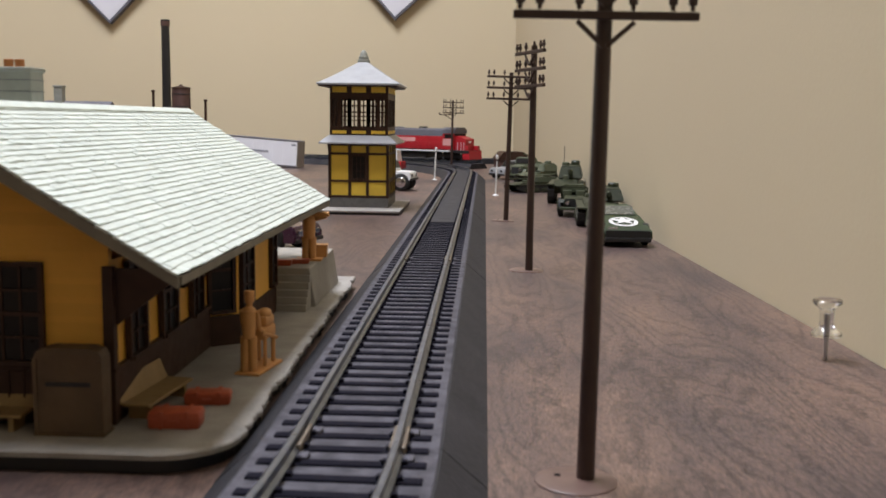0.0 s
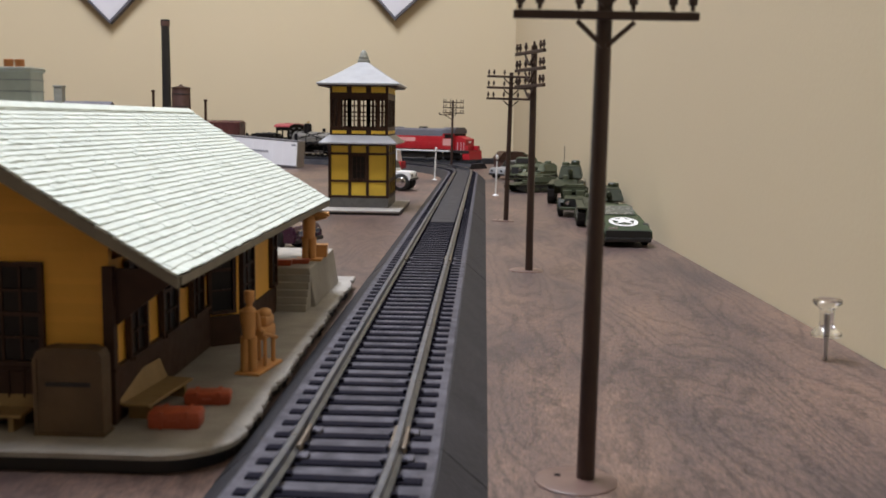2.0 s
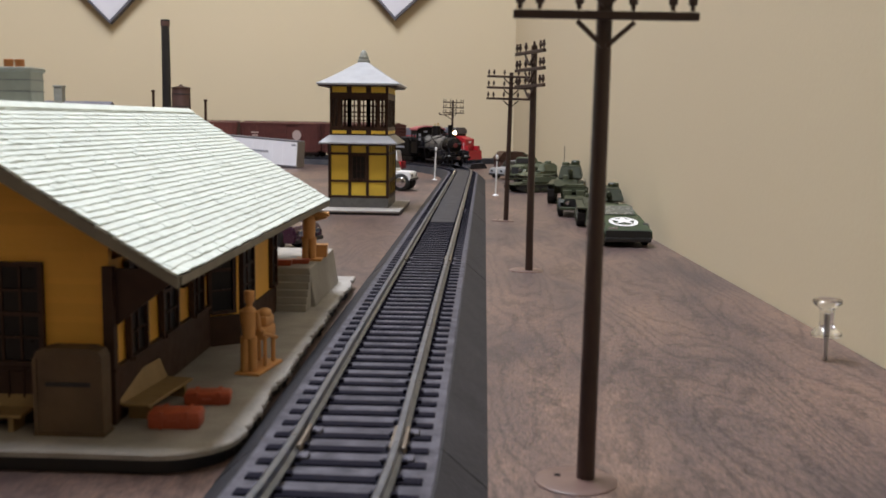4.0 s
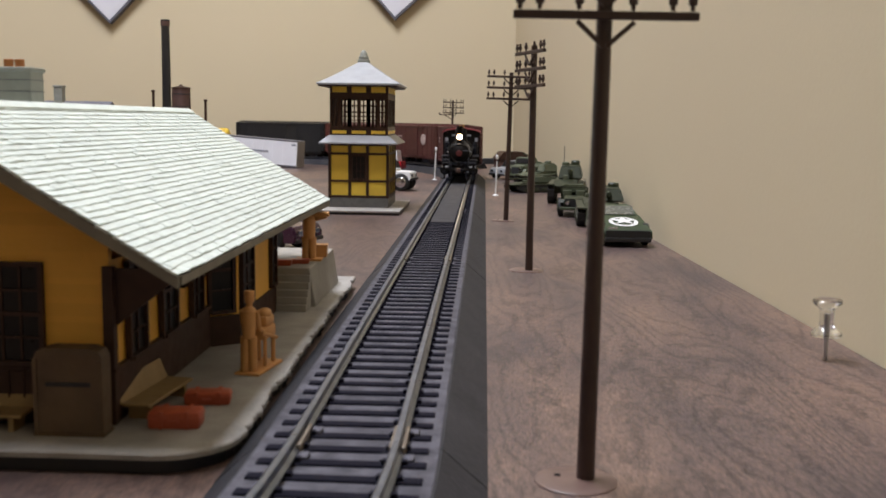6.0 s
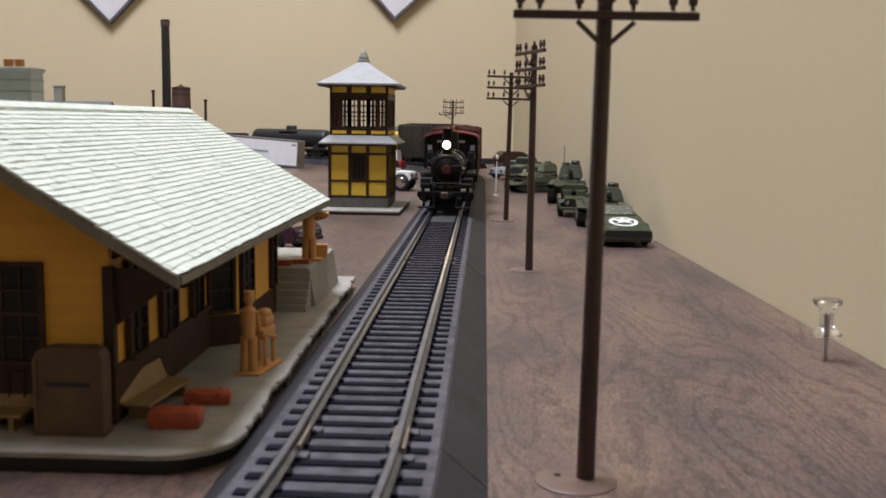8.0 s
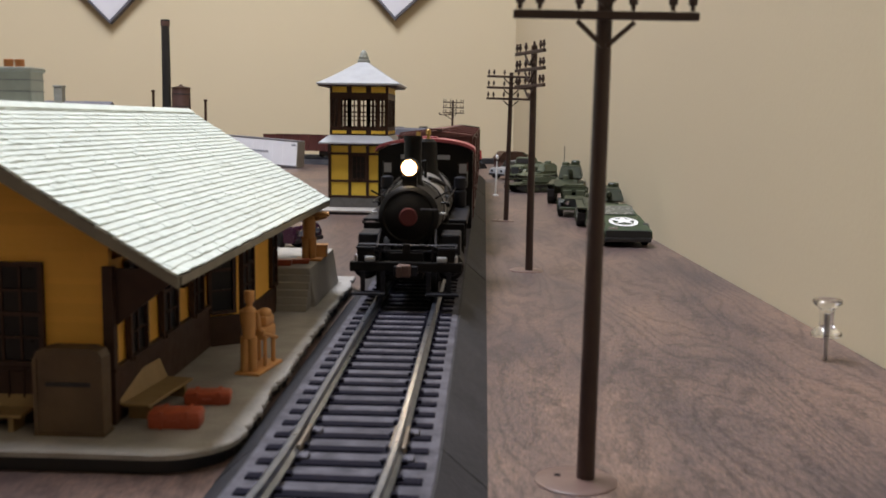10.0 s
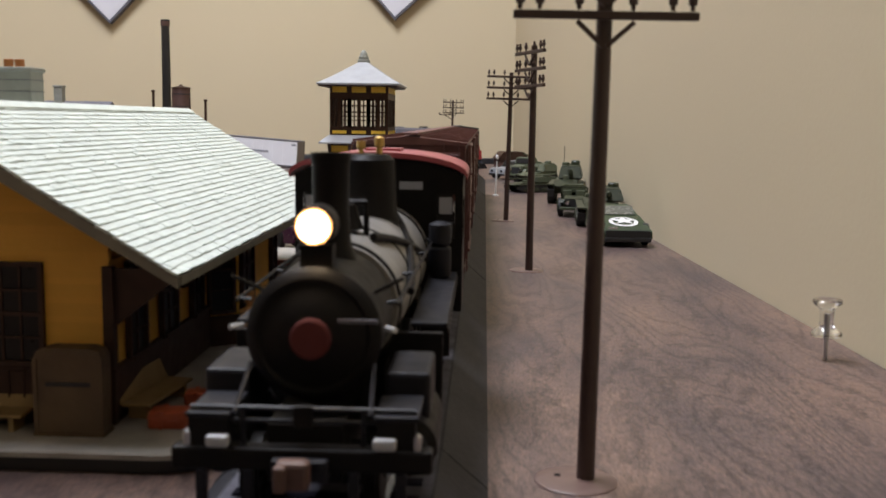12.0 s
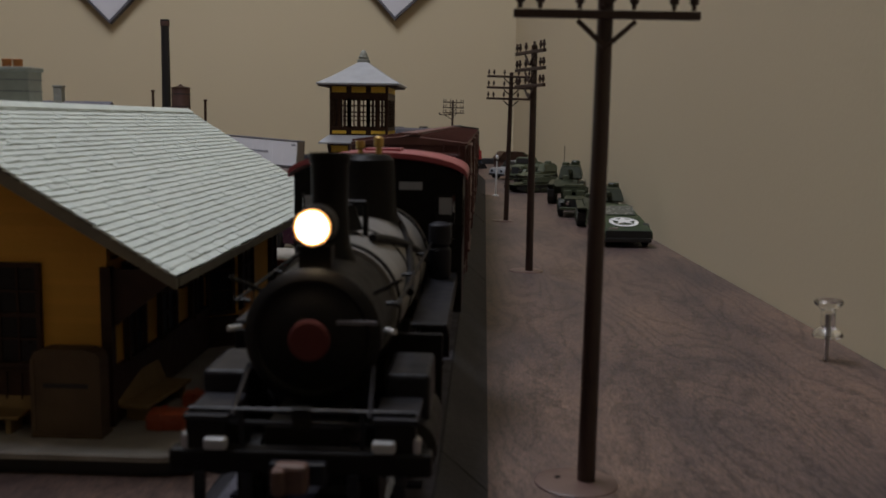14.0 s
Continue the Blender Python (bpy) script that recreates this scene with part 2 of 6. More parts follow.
def tube(bm, pts, r, sides=8):
    """One bent tube through the points."""
    pts = [Vector(p) for p in pts]
    rings = []
    for i, p in enumerate(pts):
        d = (pts[min(i + 1, len(pts) - 1)] - pts[max(i - 1, 0)]).normalized()
        q = d.to_track_quat("Z", "Y")
        rings.append([bm.verts.new(p + q @ Vector((r * math.cos(2 * math.pi * k / sides), r * math.sin(2 * math.pi * k / sides), 0))) for k in range(sides)])
    for a, b in zip(rings, rings[1:]):
        for k in range(sides):
            bm.faces.new((a[k], a[(k + 1) % sides], b[(k + 1) % sides], b[k]))
    bm.faces.new(list(reversed(rings[0])))
    bm.faces.new(rings[-1])
    return bm


def mesh_of(name, bm, mat, smooth=False):
    bmesh.ops.recalc_face_normals(bm, faces=bm.faces)
    me = bpy.data.meshes.new(name)
    bm.to_mesh(me)
    bm.free()
    me.materials.append(mat)
    if smooth:
        for p in me.polygons:
            p.use_smooth = True
        me.set_sharp_from_angle(angle=radians(38))
    return me


def part(name, bm, mat, parent, label="", smooth=False):
    ob = new(name, mesh_of(name, bm, mat, smooth))
    ob.parent = parent
    return tagged(ob, label)


def thing(name, m, label, category, group=""):
    ob = new(name)
    ob.empty_display_size = 0.01
    ob.matrix_world = m
    return tagged(ob, label, category, group)


def setting(name, bm, mat, label="", smooth=False):
    return tagged(new(name, mesh_of(name, bm, mat, smooth)), label, kind="structure")


# ---------------------------------------------------------------- room
B = bmesh.new
EAST = [(0.130, BACK_Y), (0.1242, -0.1), (0.0476, WALL_Y), (0.25, WALL_Y), (0.25, BACK_Y)]
setting("wall_east", prism(B(), EAST, FLOOR_Z, CEIL_Z), WALL, "plain tan painted wall beside the table")
setting("wall_north", box(B(), LEFT_X - 0.1, WALL_X + 0.1, WALL_Y + 0.002, WALL_Y + 0.1, FLOOR_Z, CEIL_Z), WALL, "plain tan painted wall behind the layout")
setting("wall_west", box(B(), LEFT_X - 0.1, LEFT_X, BACK_Y, WALL_Y, FLOOR_Z, CEIL_Z), WALL, "plain tan painted wall")
setting("wall_south", box(B(), LEFT_X - 0.1, WALL_X + 0.1, BACK_Y - 0.1, BACK_Y - 0.002, FLOOR_Z, CEIL_Z), WALL, "plain tan painted wall")
setting("ceiling", box(B(), LEFT_X - 0.1, WALL_X + 0.1, BACK_Y - 0.1, WALL_Y + 0.1, CEIL_Z + 0.001, CEIL_Z + 0.1), CEILING, "white ceiling")
setting("floor", box(B(), LEFT_X - 0.1, WALL_X + 0.1, BACK_Y - 0.1, WALL_Y + 0.1, FLOOR_Z - 0.1, FLOOR_Z - 0.001), FLOORING, "brown carpet")
table_ob = setting("table_top", prism(B(), [(-2.1, -0.35), (0.1245, -0.35), (0.1236, -0.1), (0.0470, WALL_Y - 0.004), (-2.1, WALL_Y - 0.004)], -0.03, 0), TABLE, "dark walnut wood-grain table top")
for x, y in ((-2.02, -0.27), (0.06, -0.27), (-2.02, 1.55), (-0.03, 1.55)):
    part("leg", box(B(), x - 0.035, x + 0.035, y - 0.035, y + 0.035, FLOOR_Z, -0.03, 0.003), TABLE, table_ob, "square table leg")

# ---------------------------------------------------------------- track


def path(s):
    """The main line's centre at s metres along the way, and its heading: along the far wall, round the bend, down the straight."""
    quarter = RADIUS * math.pi / 2
    s -= 1.6
    if s < 0:
        return Vector((TRACK_X - RADIUS + s, FAR_LEG, 0)), 0.0
    if s < quarter:
        a = s / RADIUS
        return Vector((TRACK_X - RADIUS + RADIUS * math.sin(a), FAR_Y + RADIUS * math.cos(a), 0)), -a
    s -= quarter
    if s < FAR_Y - NEAR_Y:
        return Vector((TRACK_X, FAR_Y - s, 0)), -math.pi / 2
    s -= FAR_Y - NEAR_Y
    a = s / NEAR_RADIUS
    return Vector((TRACK_X - NEAR_RADIUS + NEAR_RADIUS * math.cos(a), NEAR_Y - NEAR_RADIUS * math.sin(a), 0)), -math.pi / 2 - a


S_STRAIGHT = 1.6 + RADIUS * math.pi / 2
S_NEAR = S_STRAIGHT + FAR_Y - NEAR_Y


def sweep(bm, outline, stations):
    """Carry an outline (across, up) along stations of (point, heading)."""
    rings = []
    for p, h in stations:
        across = Vector((math.sin(h), -math.cos(h), 0))
        rings.append([bm.verts.new(p + across * u + Vector((0, 0, v))) for u, v in outline])
    n = len(outline)
    for lo, hi in zip(rings, rings[1:]):
        for i in range(n):
            bm.faces.new((lo[i], lo[(i + 1) % n], hi[(i + 1) % n], hi[i]))
    bm.faces.new(rings[0])
    bm.faces.new(list(reversed(rings[-1])))
    return bm


TIE_HALF = 0.0141
BED_OUTLINE = [(-0.0244, 0.0), (-0.0169, BED_Z - 0.0005), (-0.0163, BED_Z), (0.0163, BED_Z), (0.0169, BED_Z - 0.0005), (0.0238, 0.0)]
RAIL_OUTLINE = [(-0.0012, 0.0080), (-0.0012, 0.0084), (-0.0004, 0.0088), (-0.0004, 0.0097), (-0.0006, 0.0099), (-0.0006, 0.0104), (-0.0004, RAIL_Z),
                (0.0004, RAIL_Z), (0.0006, 0.0104), (0.0006, 0.0099), (0.0004, 0.0097), (0.0004, 0.0088), (0.0012, 0.0084), (0.0012, 0.0080)]


def stretch_of(s0, s1, step=0.012):
    n = max(2, int((s1 - s0) / step))
    return [path(s0 + (s1 - s0) * i / n) for i in range(n + 1)]


def track_run(name, stations, label):
    bed = setting(name, sweep(B(), BED_OUTLINE, stations), BED, label)
    for side in (-1, 1):
        u = side * (GAUGE / 2 + 0.0006)
        part("ballast_shoulder", sweep(B(), [(side * a, b) for a, b in ((0.0, BED_Z - 0.001), (0.0159, BED_Z - 0.001), (0.0158, BED_Z + 0.0002), (0.0, BED_Z + 0.0002))], stations), BALLAST_LIT, bed, "mottled purple-grey moulded ballast, lighter than the slopes as if lit from above")
        part("rail", sweep(B(), [(a + u, b) for a, b in RAIL_OUTLINE], stations), RAIL, bed, "nickel silver rail")
    return bed


main_bed = track_run("track_main", stretch_of(0.0, S_NEAR + 0.30), "dark grey plastic roadbed of model railway track")
SIDING = Vector((-0.0935, 1.3960, 0))
SIDING_TURN = radians(-31)
siding = track_run("track_siding", [(SIDING + Vector((math.cos(SIDING_TURN), math.sin(SIDING_TURN), 0)) * (-0.30 + 0.40 * i / 20), SIDING_TURN) for i in range(21)],
                   "dark grey plastic roadbed of a siding")
setting("table_border", box(B(), -0.20, 0.050, 1.505, 1.520, 0, 0.0085, 0.0008), BLACK, "low dark strip along the end of the table")


# ---------------------------------------------------------------- track pieces
def rail_point(s, u, z):
    p, h = path(s)
    return Matrix.Translation(p + Vector((math.sin(h), -math.cos(h), 0)) * u + Vector((0, 0, z))) @ Matrix.Rotation(h, 4, "Z")


def tie_mesh():
    bm = B()
    box(bm, -0.0013, 0.0013, -TIE_HALF, TIE_HALF, BED_Z - 0.0003, BED_Z + 0.0006, 0.00015)
    for side in (-1, 1):                      # moulded spike plates beside each rail
        for off in (-0.0016, 0.0016):
            box(bm, -0.0006, 0.0006, side * 0.00885 + off - 0.0005, side * 0.00885 + off + 0.0005, BED_Z + 0.0005, BED_Z + 0.0013)
    return mesh_of("tie", bm, TIE)


def joiner_mesh():
    bm = B()
    for off in (-0.0010, 0.0010):
        box(bm, -0.006, 0.006, off - 0.0004, off + 0.0004, BED_Z + 0.0004, BED_Z + 0.0022, 0.0002)
    box(bm, -0.006, 0.006, -0.0013, 0.0013, BED_Z + 0.0002, BED_Z + 0.0009, 0.0002)
    return mesh_of("rail_joiner", bm, RAIL_SIDE)


# ---------------------------------------------------------------- telegraph poles
def telegraph_pole(x, y, turn, lean_x, lean_y, label, disc=True, tall=0.0):
    e = thing("telegraph_pole", pose(x, y, 0, lean_y, lean_x, turn), label, "telegraph pole", "poles along the line")
    bm = B()
    rod(bm, (0, 0, 0.0), (0, 0, 0.0960 + tall), 0.00165, 0.0013, 14)
    part("shaft", bm, POLE, e, smooth=True)
    if disc:
        part("base_disc", turned(B(), [(0.0074, 0.0), (0.0074, 0.0002), (0.0070, 0.0004), (0.0020, 0.0005)], 28, Matrix.Translation((-0.0018, -0.0006, 0))), TAPE, e, "clear round foot plate", smooth=True)
        # flat dark disc paints the shade inside a hole
        part("nail_hole", turned(B(), [(0.0006, 0.0003), (0.0006, 0.0006)], 10, Matrix.Translation((-0.0050, 0.0008, 0))), HOLE_SHADE, e)
    for z in (0.0932 + tall, 0.0862 + tall, 0.0793 + tall):
        bm = B()
        box(bm, -0.0155, 0.0155, -0.0026, -0.0012, z - 0.0007, z + 0.0007, 0.0002)
        arm = part("crossarm", bm, POLE, e)
        for k in (-0.0144, -0.0111, -0.0045, 0.0045, 0.0111, 0.0144):
            bm = B()
            turned(bm, [(0.0004, 0.0), (0.0004, 0.0008), (0.00075, 0.0010), (0.0008, 0.0020), (0.0005, 0.0024), (0.00055, 0.0032), (0.0002, 0.0034)], 8, Matrix.Translation((k, -0.0019, z + 0.0009)))
            part("insulator", bm, POLE, arm, smooth=True)
        for k in (-1, 1):
            bm = B()
            box(bm, -0.0004, 0.0004, -0.0003, 0.0003, 0.0, 0.0062, 0.0,
                Matrix.Translation((0.0002 * k, -0.0021, z - 0.0052)) @ Matrix.Rotation(k * radians(48), 4, "Y"))
            part("brace", bm, POLE, e)
    return e


telegraph_pole(0.0193, 0.1732, 0.2, 0.45, 0, "dark brown plastic telegraph pole on a clear foot beside the track", tall=0.0024)
telegraph_pole(0.0202, 0.4255, -70, 0.0, 0, "dark brown plastic telegraph pole with crossarms turned askew", tall=-0.0005)
telegraph_pole(0.0148, 0.6435, 2, 1.0, 0, "dark brown plastic telegraph pole leaning slightly", tall=-0.0012)


# ---------------------------------------------------------------- platform and station
def side_bracket(pole_thing):
    """A single arm on one side of the thin pole."""
    part("bracket_arm", box(B(), -0.0210, 0.0, -0.0026, -0.0014, 0.0712, 0.0724, 0.0001), POLE, pole_thing)
    part("bracket_brace", rod(B(), (-0.0130, -0.0020, 0.0714), (0, -0.0010, 0.0650), 0.0006, sides=6), POLE, pole_thing)
    part("bracket_tip", box(B(), -0.0212, -0.0196, -0.0027, -0.0013, 0.0724, 0.0742), POLE, pole_thing)


side_bracket(telegraph_pole(-0.0440, 1.3450, 28, 0.6, 0, "thin telegraph pole standing before the red diesel", disc=False, tall=-0.005))


def platform():
    rnd = random.Random(4)
    pts = [(-0.30, 0.1690)]
    for i in range(1, 24):
        pts.append((-0.30 + 0.238 * i / 24, 0.1690 + rnd.uniform(-0.0003, 0.0003)))
    for i in range(9):
        a = radians(-90 + 90 * i / 8)
        pts.append((-0.0585 + 0.0135 * math.cos(a), 0.1825 + 0.0135 * math.sin(a)))
    for i in range(1, 130):
        f = i / 130
        pts.append((-0.0450 - 0.0032 * f + rnd.uniform(-0.00085, 0.0004) + 0.0006 * math.sin(f * 31) * math.sin(f * 9), 0.1825 + 0.193 * f))
    pts += [(-0.0485, 0.3760), (-0.085, 0.3765), (-0.30, 0.3765)]
    bm = prism(B(), pts, 0.0028, 0.0040)
    top = [f for f in bm.faces if f.normal.z > 0.9]
    bmesh.ops.bevel(bm, geom=[e for f in top for e in f.edges], offset=0.0003, segments=1, affect="EDGES")
    slab = thing("station_platform", pose(0, 0, 0), "worn light grey moulded station platform with ragged edge", "platform")
    part("paving", bm, PLATFORM, slab)
    # black layer set back below the paving paints the shadow under its edge
    low = [(x * 0.992 - 0.0018, y * 0.992 + 0.0024) for x, y in pts]
    part("shade_gap", prism(B(), low, 0.0, 0.0029), BLACK, slab, "black layer standing for the shade under the paving")
    return slab


platform()

SX, SY0, SY1, PZ = -0.0715, 0.1860, 0.3300, 0.0040   # trackside wall, gable ends, platform height
RIDGE_X, RIDGE_Z, EAVE_X, EAVE_Z = -0.1026, 0.0659, -0.0540, 0.0362
EY0, EY1 = 0.1712, 0.3440
WX = 2 * RIDGE_X - SX
SILL_Z, LINTEL_Z = 0.0150, 0.0345


def window_unit(parent, wide, high, m, cols=2, rows=4):
    """A sash window: dark panes behind a frame with glazing bars. Local x across, z up, y outwards (-y)."""
    bm = B()
    t = 0.0009
    box(bm, -wide / 2, wide / 2, 0.0002, 0.0006, 0, high)
    w = part("window", bm, PANE, parent, "dark window glass")
    w.matrix_basis = m
    bm = B()
    box(bm, -wide / 2 - t, -wide / 2, -0.0006, 0.0006, -t, high + t)
    box(bm, wide / 2, wide / 2 + t, -0.0006, 0.0006, -t, high + t)
    box(bm, -wide / 2, wide / 2, -0.0006, 0.0006, high, high + t)
    box(bm, -wide / 2, wide / 2, -0.0010, 0.0006, -t, 0)
    part("window_frame", bm, BROWN, w)
    bm = B()
    for i in range(1, cols):
        k = -wide / 2 + wide * i / cols
        box(bm, k - 0.0002, k + 0.0002, -0.0002, 0.0004, 0, high)
    for i in range(1, rows):
        k = high * i / rows
        g = 0.0004 if i * 2 == rows else 0.0002
        box(bm, -wide / 2, wide / 2, -0.0003, 0.0003, k - g, k + g)
    part("sash_lattice", bm, BROWN, w)
    return w


def station():
    st = thing("station_building", pose(0, 0, 0), "yellow and dark brown model railway station with pale green shingled roof", "station building")
    # gable end towards the viewer, with its slope
    rise = (RIDGE_Z - EAVE_Z) / (RIDGE_X - EAVE_X)
    def under(x):
        return EAVE_Z + rise * (x - EAVE_X) - 0.0022 if x > RIDGE_X else EAVE_Z + rise * (2 * RIDGE_X - x - EAVE_X) - 0.0022
    for y0, y1, nm in ((SY0, SY0 + 0.0015, "gable_wall"), (SY1 - 0.0015, SY1, "gable_wall")):
        bm = prism(B(), [(WX, SILL_Z), (SX, SILL_Z), (SX, under(SX)), (RIDGE_X, under(RIDGE_X)), (WX, under(WX))], y0, y1, "y")
        part(nm, bm, OCHRE, st, "yellow clapboard gable wall")
    # clapboards on the gable
    z = SILL_Z + 0.0004
    while z < 0.0605:
        half = (RIDGE_X - WX) if z < under(SX) else max(0.001, (under(RIDGE_X) - z) / -rise * 0.98)
        bm = prism(B(), [(SY0 - 0.0001, z + 0.0012), (SY0 - 0.0004, z), (SY0 + 0.0003, z), (SY0 + 0.0003, z + 0.0012)], RIDGE_X - half, RIDGE_X + half, "x")
        part("clapboard", bm, OCHRE, st)
        z += 0.00125
    for x0, x1 in ((WX, WX + 0.0015), (SX - 0.0015, SX)):
        part("side_wall", box(B(), x0, x1, SY0 + 0.0015, SY1 - 0.0015, SILL_Z, EAVE_Z), OCHRE, st, "yellow side wall")
    part("wainscot", box(B(), WX - 0.0006, SX + 0.0006, SY0 - 0.0006, SY1 + 0.0006, PZ, SILL_Z, 0.0002), BROWN, st, "dark brown boarded base")
    part("sill_rail", box(B(), WX - 0.0012, SX + 0.0012, SY0 - 0.0012, SY1 + 0.0012, SILL_Z - 0.0005, SILL_Z + 0.0004, 0.0002), BROWN, st)
    batten = mesh_of("base_batten", box(B(), -0.00015, 0.00015, SY0 - 0.0009, SY0 - 0.0005, PZ, SILL_Z - 0.0005), BROWN)
    for i in range(22):
        ob = new("base_batten", batten)
        ob.parent = st
        ob.matrix_basis = Matrix.Translation((WX + 0.003 * i, 0, 0))
    for x, y in ((SX, SY0), (WX, SY0), (SX, SY1), (WX, SY1)):
        part("corner_post", box(B(), x - 0.0012, x + 0.0009, y - 0.0010, y + 0.0012, PZ, EAVE_Z - 0.001, 0.0001), BROWN, st)
    # gable windows and door
    window_unit(st, 0.0110, 0.0185, Matrix.Translation((-0.0905, SY0 - 0.0010, 0.0165)), 3, 4)
    window_unit(st, 0.0110, 0.0185, Matrix.Translation((-0.1165, SY0 - 0.0010, 0.0165)), 3, 4)
    # trackside windows between the yellow panels
    side = Matrix.Rotation(radians(90), 4, "Z")
    for y0, y1 in ((0.1925, 0.2040), (0.2130, 0.2252), (0.2358, 0.2462)):
        window_unit(st, (y1 - y0) - 0.0026, LINTEL_Z - SILL_Z - 0.001, Matrix.Translation((SX + 0.0009, (y0 + y1) / 2, SILL_Z + 0.0008)) @ side, 2, 4)
    # bay
    bay = [(SX - 0.001, 0.2520), (-0.0640, 0.2580), (-0.0640, 0.3040), (SX - 0.001, 0.3100)]
    part("bay_base", prism(B(), bay, PZ, SILL_Z - 0.003), BROWN, st, "dark brown base of the bay")
    bay2 = [(SX - 0.001, 0.2525), (-0.0646, 0.2584), (-0.0646, 0.3036), (SX - 0.001, 0.3095)]
    part("bay_wall", prism(B(), bay2, SILL_Z - 0.003, EAVE_Z - 0.0005), OCHRE, st, "yellow bay wall")
    window_unit(st, 0.0120, 0.0215, Matrix.Translation((-0.0640, 0.2660, SILL_Z - 0.0015)) @ side, 2, 4)
    window_unit(st, 0.0060, 0.0215, Matrix.Translation((-0.0640, 0.2995, SILL_Z - 0.0015)) @ side, 1, 4)
    window_unit(st, 0.0060, 0.0215, Matrix.Translation((-0.0682, 0.2550, SILL_Z - 0.0015)) @ Matrix.Rotation(radians(40), 4, "Z"), 1, 4)
    # eaves brackets and soffit
    for y in (SY0 + 0.001, 0.2300, 0.2480, 0.3120, SY1 - 0.001):
        bm = prism(B(), [(SX, EAVE_Z - 0.0016), (EAVE_X - 0.0030, EAVE_Z - 0.0010), (EAVE_X - 0.0034, EAVE_Z - 0.0024), (SX + 0.0012, EAVE_Z - 0.0125), (SX, EAVE_Z - 0.0125)], y - 0.0006, y + 0.0006, "y")
        part("eaves_bracket", bm, BROWN, st)
    for sx in (1, -1):
        ex, rx = (EAVE_X, RIDGE_X) if sx > 0 else (2 * RIDGE_X - EAVE_X, RIDGE_X)
        bm = prism(B(), [(ex, EAVE_Z - 0.0010), (rx, RIDGE_Z - 0.0010), (rx, RIDGE_Z - 0.0026), (ex, EAVE_Z - 0.0019)], EY0 + 0.0012, EY1 - 0.0012, "y")
        part("roof_board", bm, ROOF_EDGE, st, "olive roof board under the shingles")
        for y in (EY0, EY1 - 0.0012):
            bm = prism(B(), [(ex + 0.0004 * sx, EAVE_Z - 0.0006), (rx, RIDGE_Z - 0.0004), (rx, RIDGE_Z - 0.0034), (ex + 0.0004 * sx, EAVE_Z - 0.0026)], y, y + 0.0012, "y")
            part("bargeboard", bm, ROOF_EDGE, st, "grey-brown bargeboard along the gable")
        bm = box(B(), min(ex, ex + 0.0008 * sx), max(ex, ex + 0.0008 * sx), EY0 + 0.0012, EY1 - 0.0012, EAVE_Z - 0.0021, EAVE_Z - 0.0005)
        part("fascia", bm, ROOF_EDGE, st)
    bm = B()
    for k in (-1, 1):
        prism(bm, [(RIDGE_X, RIDGE_Z + 0.0009), (RIDGE_X + k * 0.0020, RIDGE_Z - 0.0004), (RIDGE_X + k * 0.0020, RIDGE_Z - 0.0007), (RIDGE_X, RIDGE_Z + 0.0002)], EY0 - 0.0003, EY1 + 0.0003, "y")
    part("ridge_cap", bm, CREAM, st, "pale green ridge cap")
    ch = part("chimney", box(B(), -0.1245, -0.1120, 0.2440, 0.2514, 0.0500, 0.0752, 0.0003), CHIMNEY, st, "grey-green chimney stack behind the ridge")
    for z in (0.0640, 0.0668, 0.0696, 0.0724):
        part("course_line", box(B(), -0.1246, -0.1119, 0.2439, 0.2515, z - 0.0001, z + 0.0001), SLATE, ch)
    part("chimney_cap", box(B(), -0.1249, -0.1116, 0.2436, 0.2518, 0.0744, 0.0755, 0.0003), CHIMNEY, ch)
    for x in (-0.1164, -0.1192):
        part("chimney_pot", turned(B(), [(0.0011, 0.0755), (0.0012, 0.0775), (0.0009, 0.0776), (0.0008, 0.0762)], 12, Matrix.Translation((x, 0.2478, 0))), POT, ch, "orange clay chimney pot")
    return st


station_ob = station()


def trunk(name, x, y, turn, lx, ly, lz, mat, label):
    e = thing(name, pose(x, y, PZ, 0, 0, turn), label, "luggage", "luggage on the platform")
    part("case", box(B(), -lx / 2, lx / 2, -ly / 2, ly / 2, 0, lz, 0.0006), mat, e, smooth=True)
    part("lid_band", box(B(), -lx / 2 - 0.0001, lx / 2 + 0.0001, -ly / 2 - 0.0001, ly / 2 + 0.0001, lz * 0.62, lz * 0.68), mat, e)
    for k in (-0.25, 0.25):
        part("strap", box(B(), lx * k - 0.0004, lx * k + 0.0004, -ly / 2 - 0.00015, ly / 2 + 0.00015, 0.0001, lz + 0.00015), mat, e)
    part("handle", box(B(), -0.0010, 0.0010, -ly / 2 - 0.0005, -ly / 2, lz * 0.40, lz * 0.55, 0.0001), mat, e)
    return e


trunk("suitcase", -0.0590, 0.1860, 4, 0.0100, 0.0055, 0.0034, TERRACOTTA, "orange-red plastic suitcase lying on the platform")
trunk("suitcase", -0.0572, 0.2020, 8, 0.0095, 0.0045, 0.0028, TERRACOTTA, "orange-red plastic suitcase beside the bench")


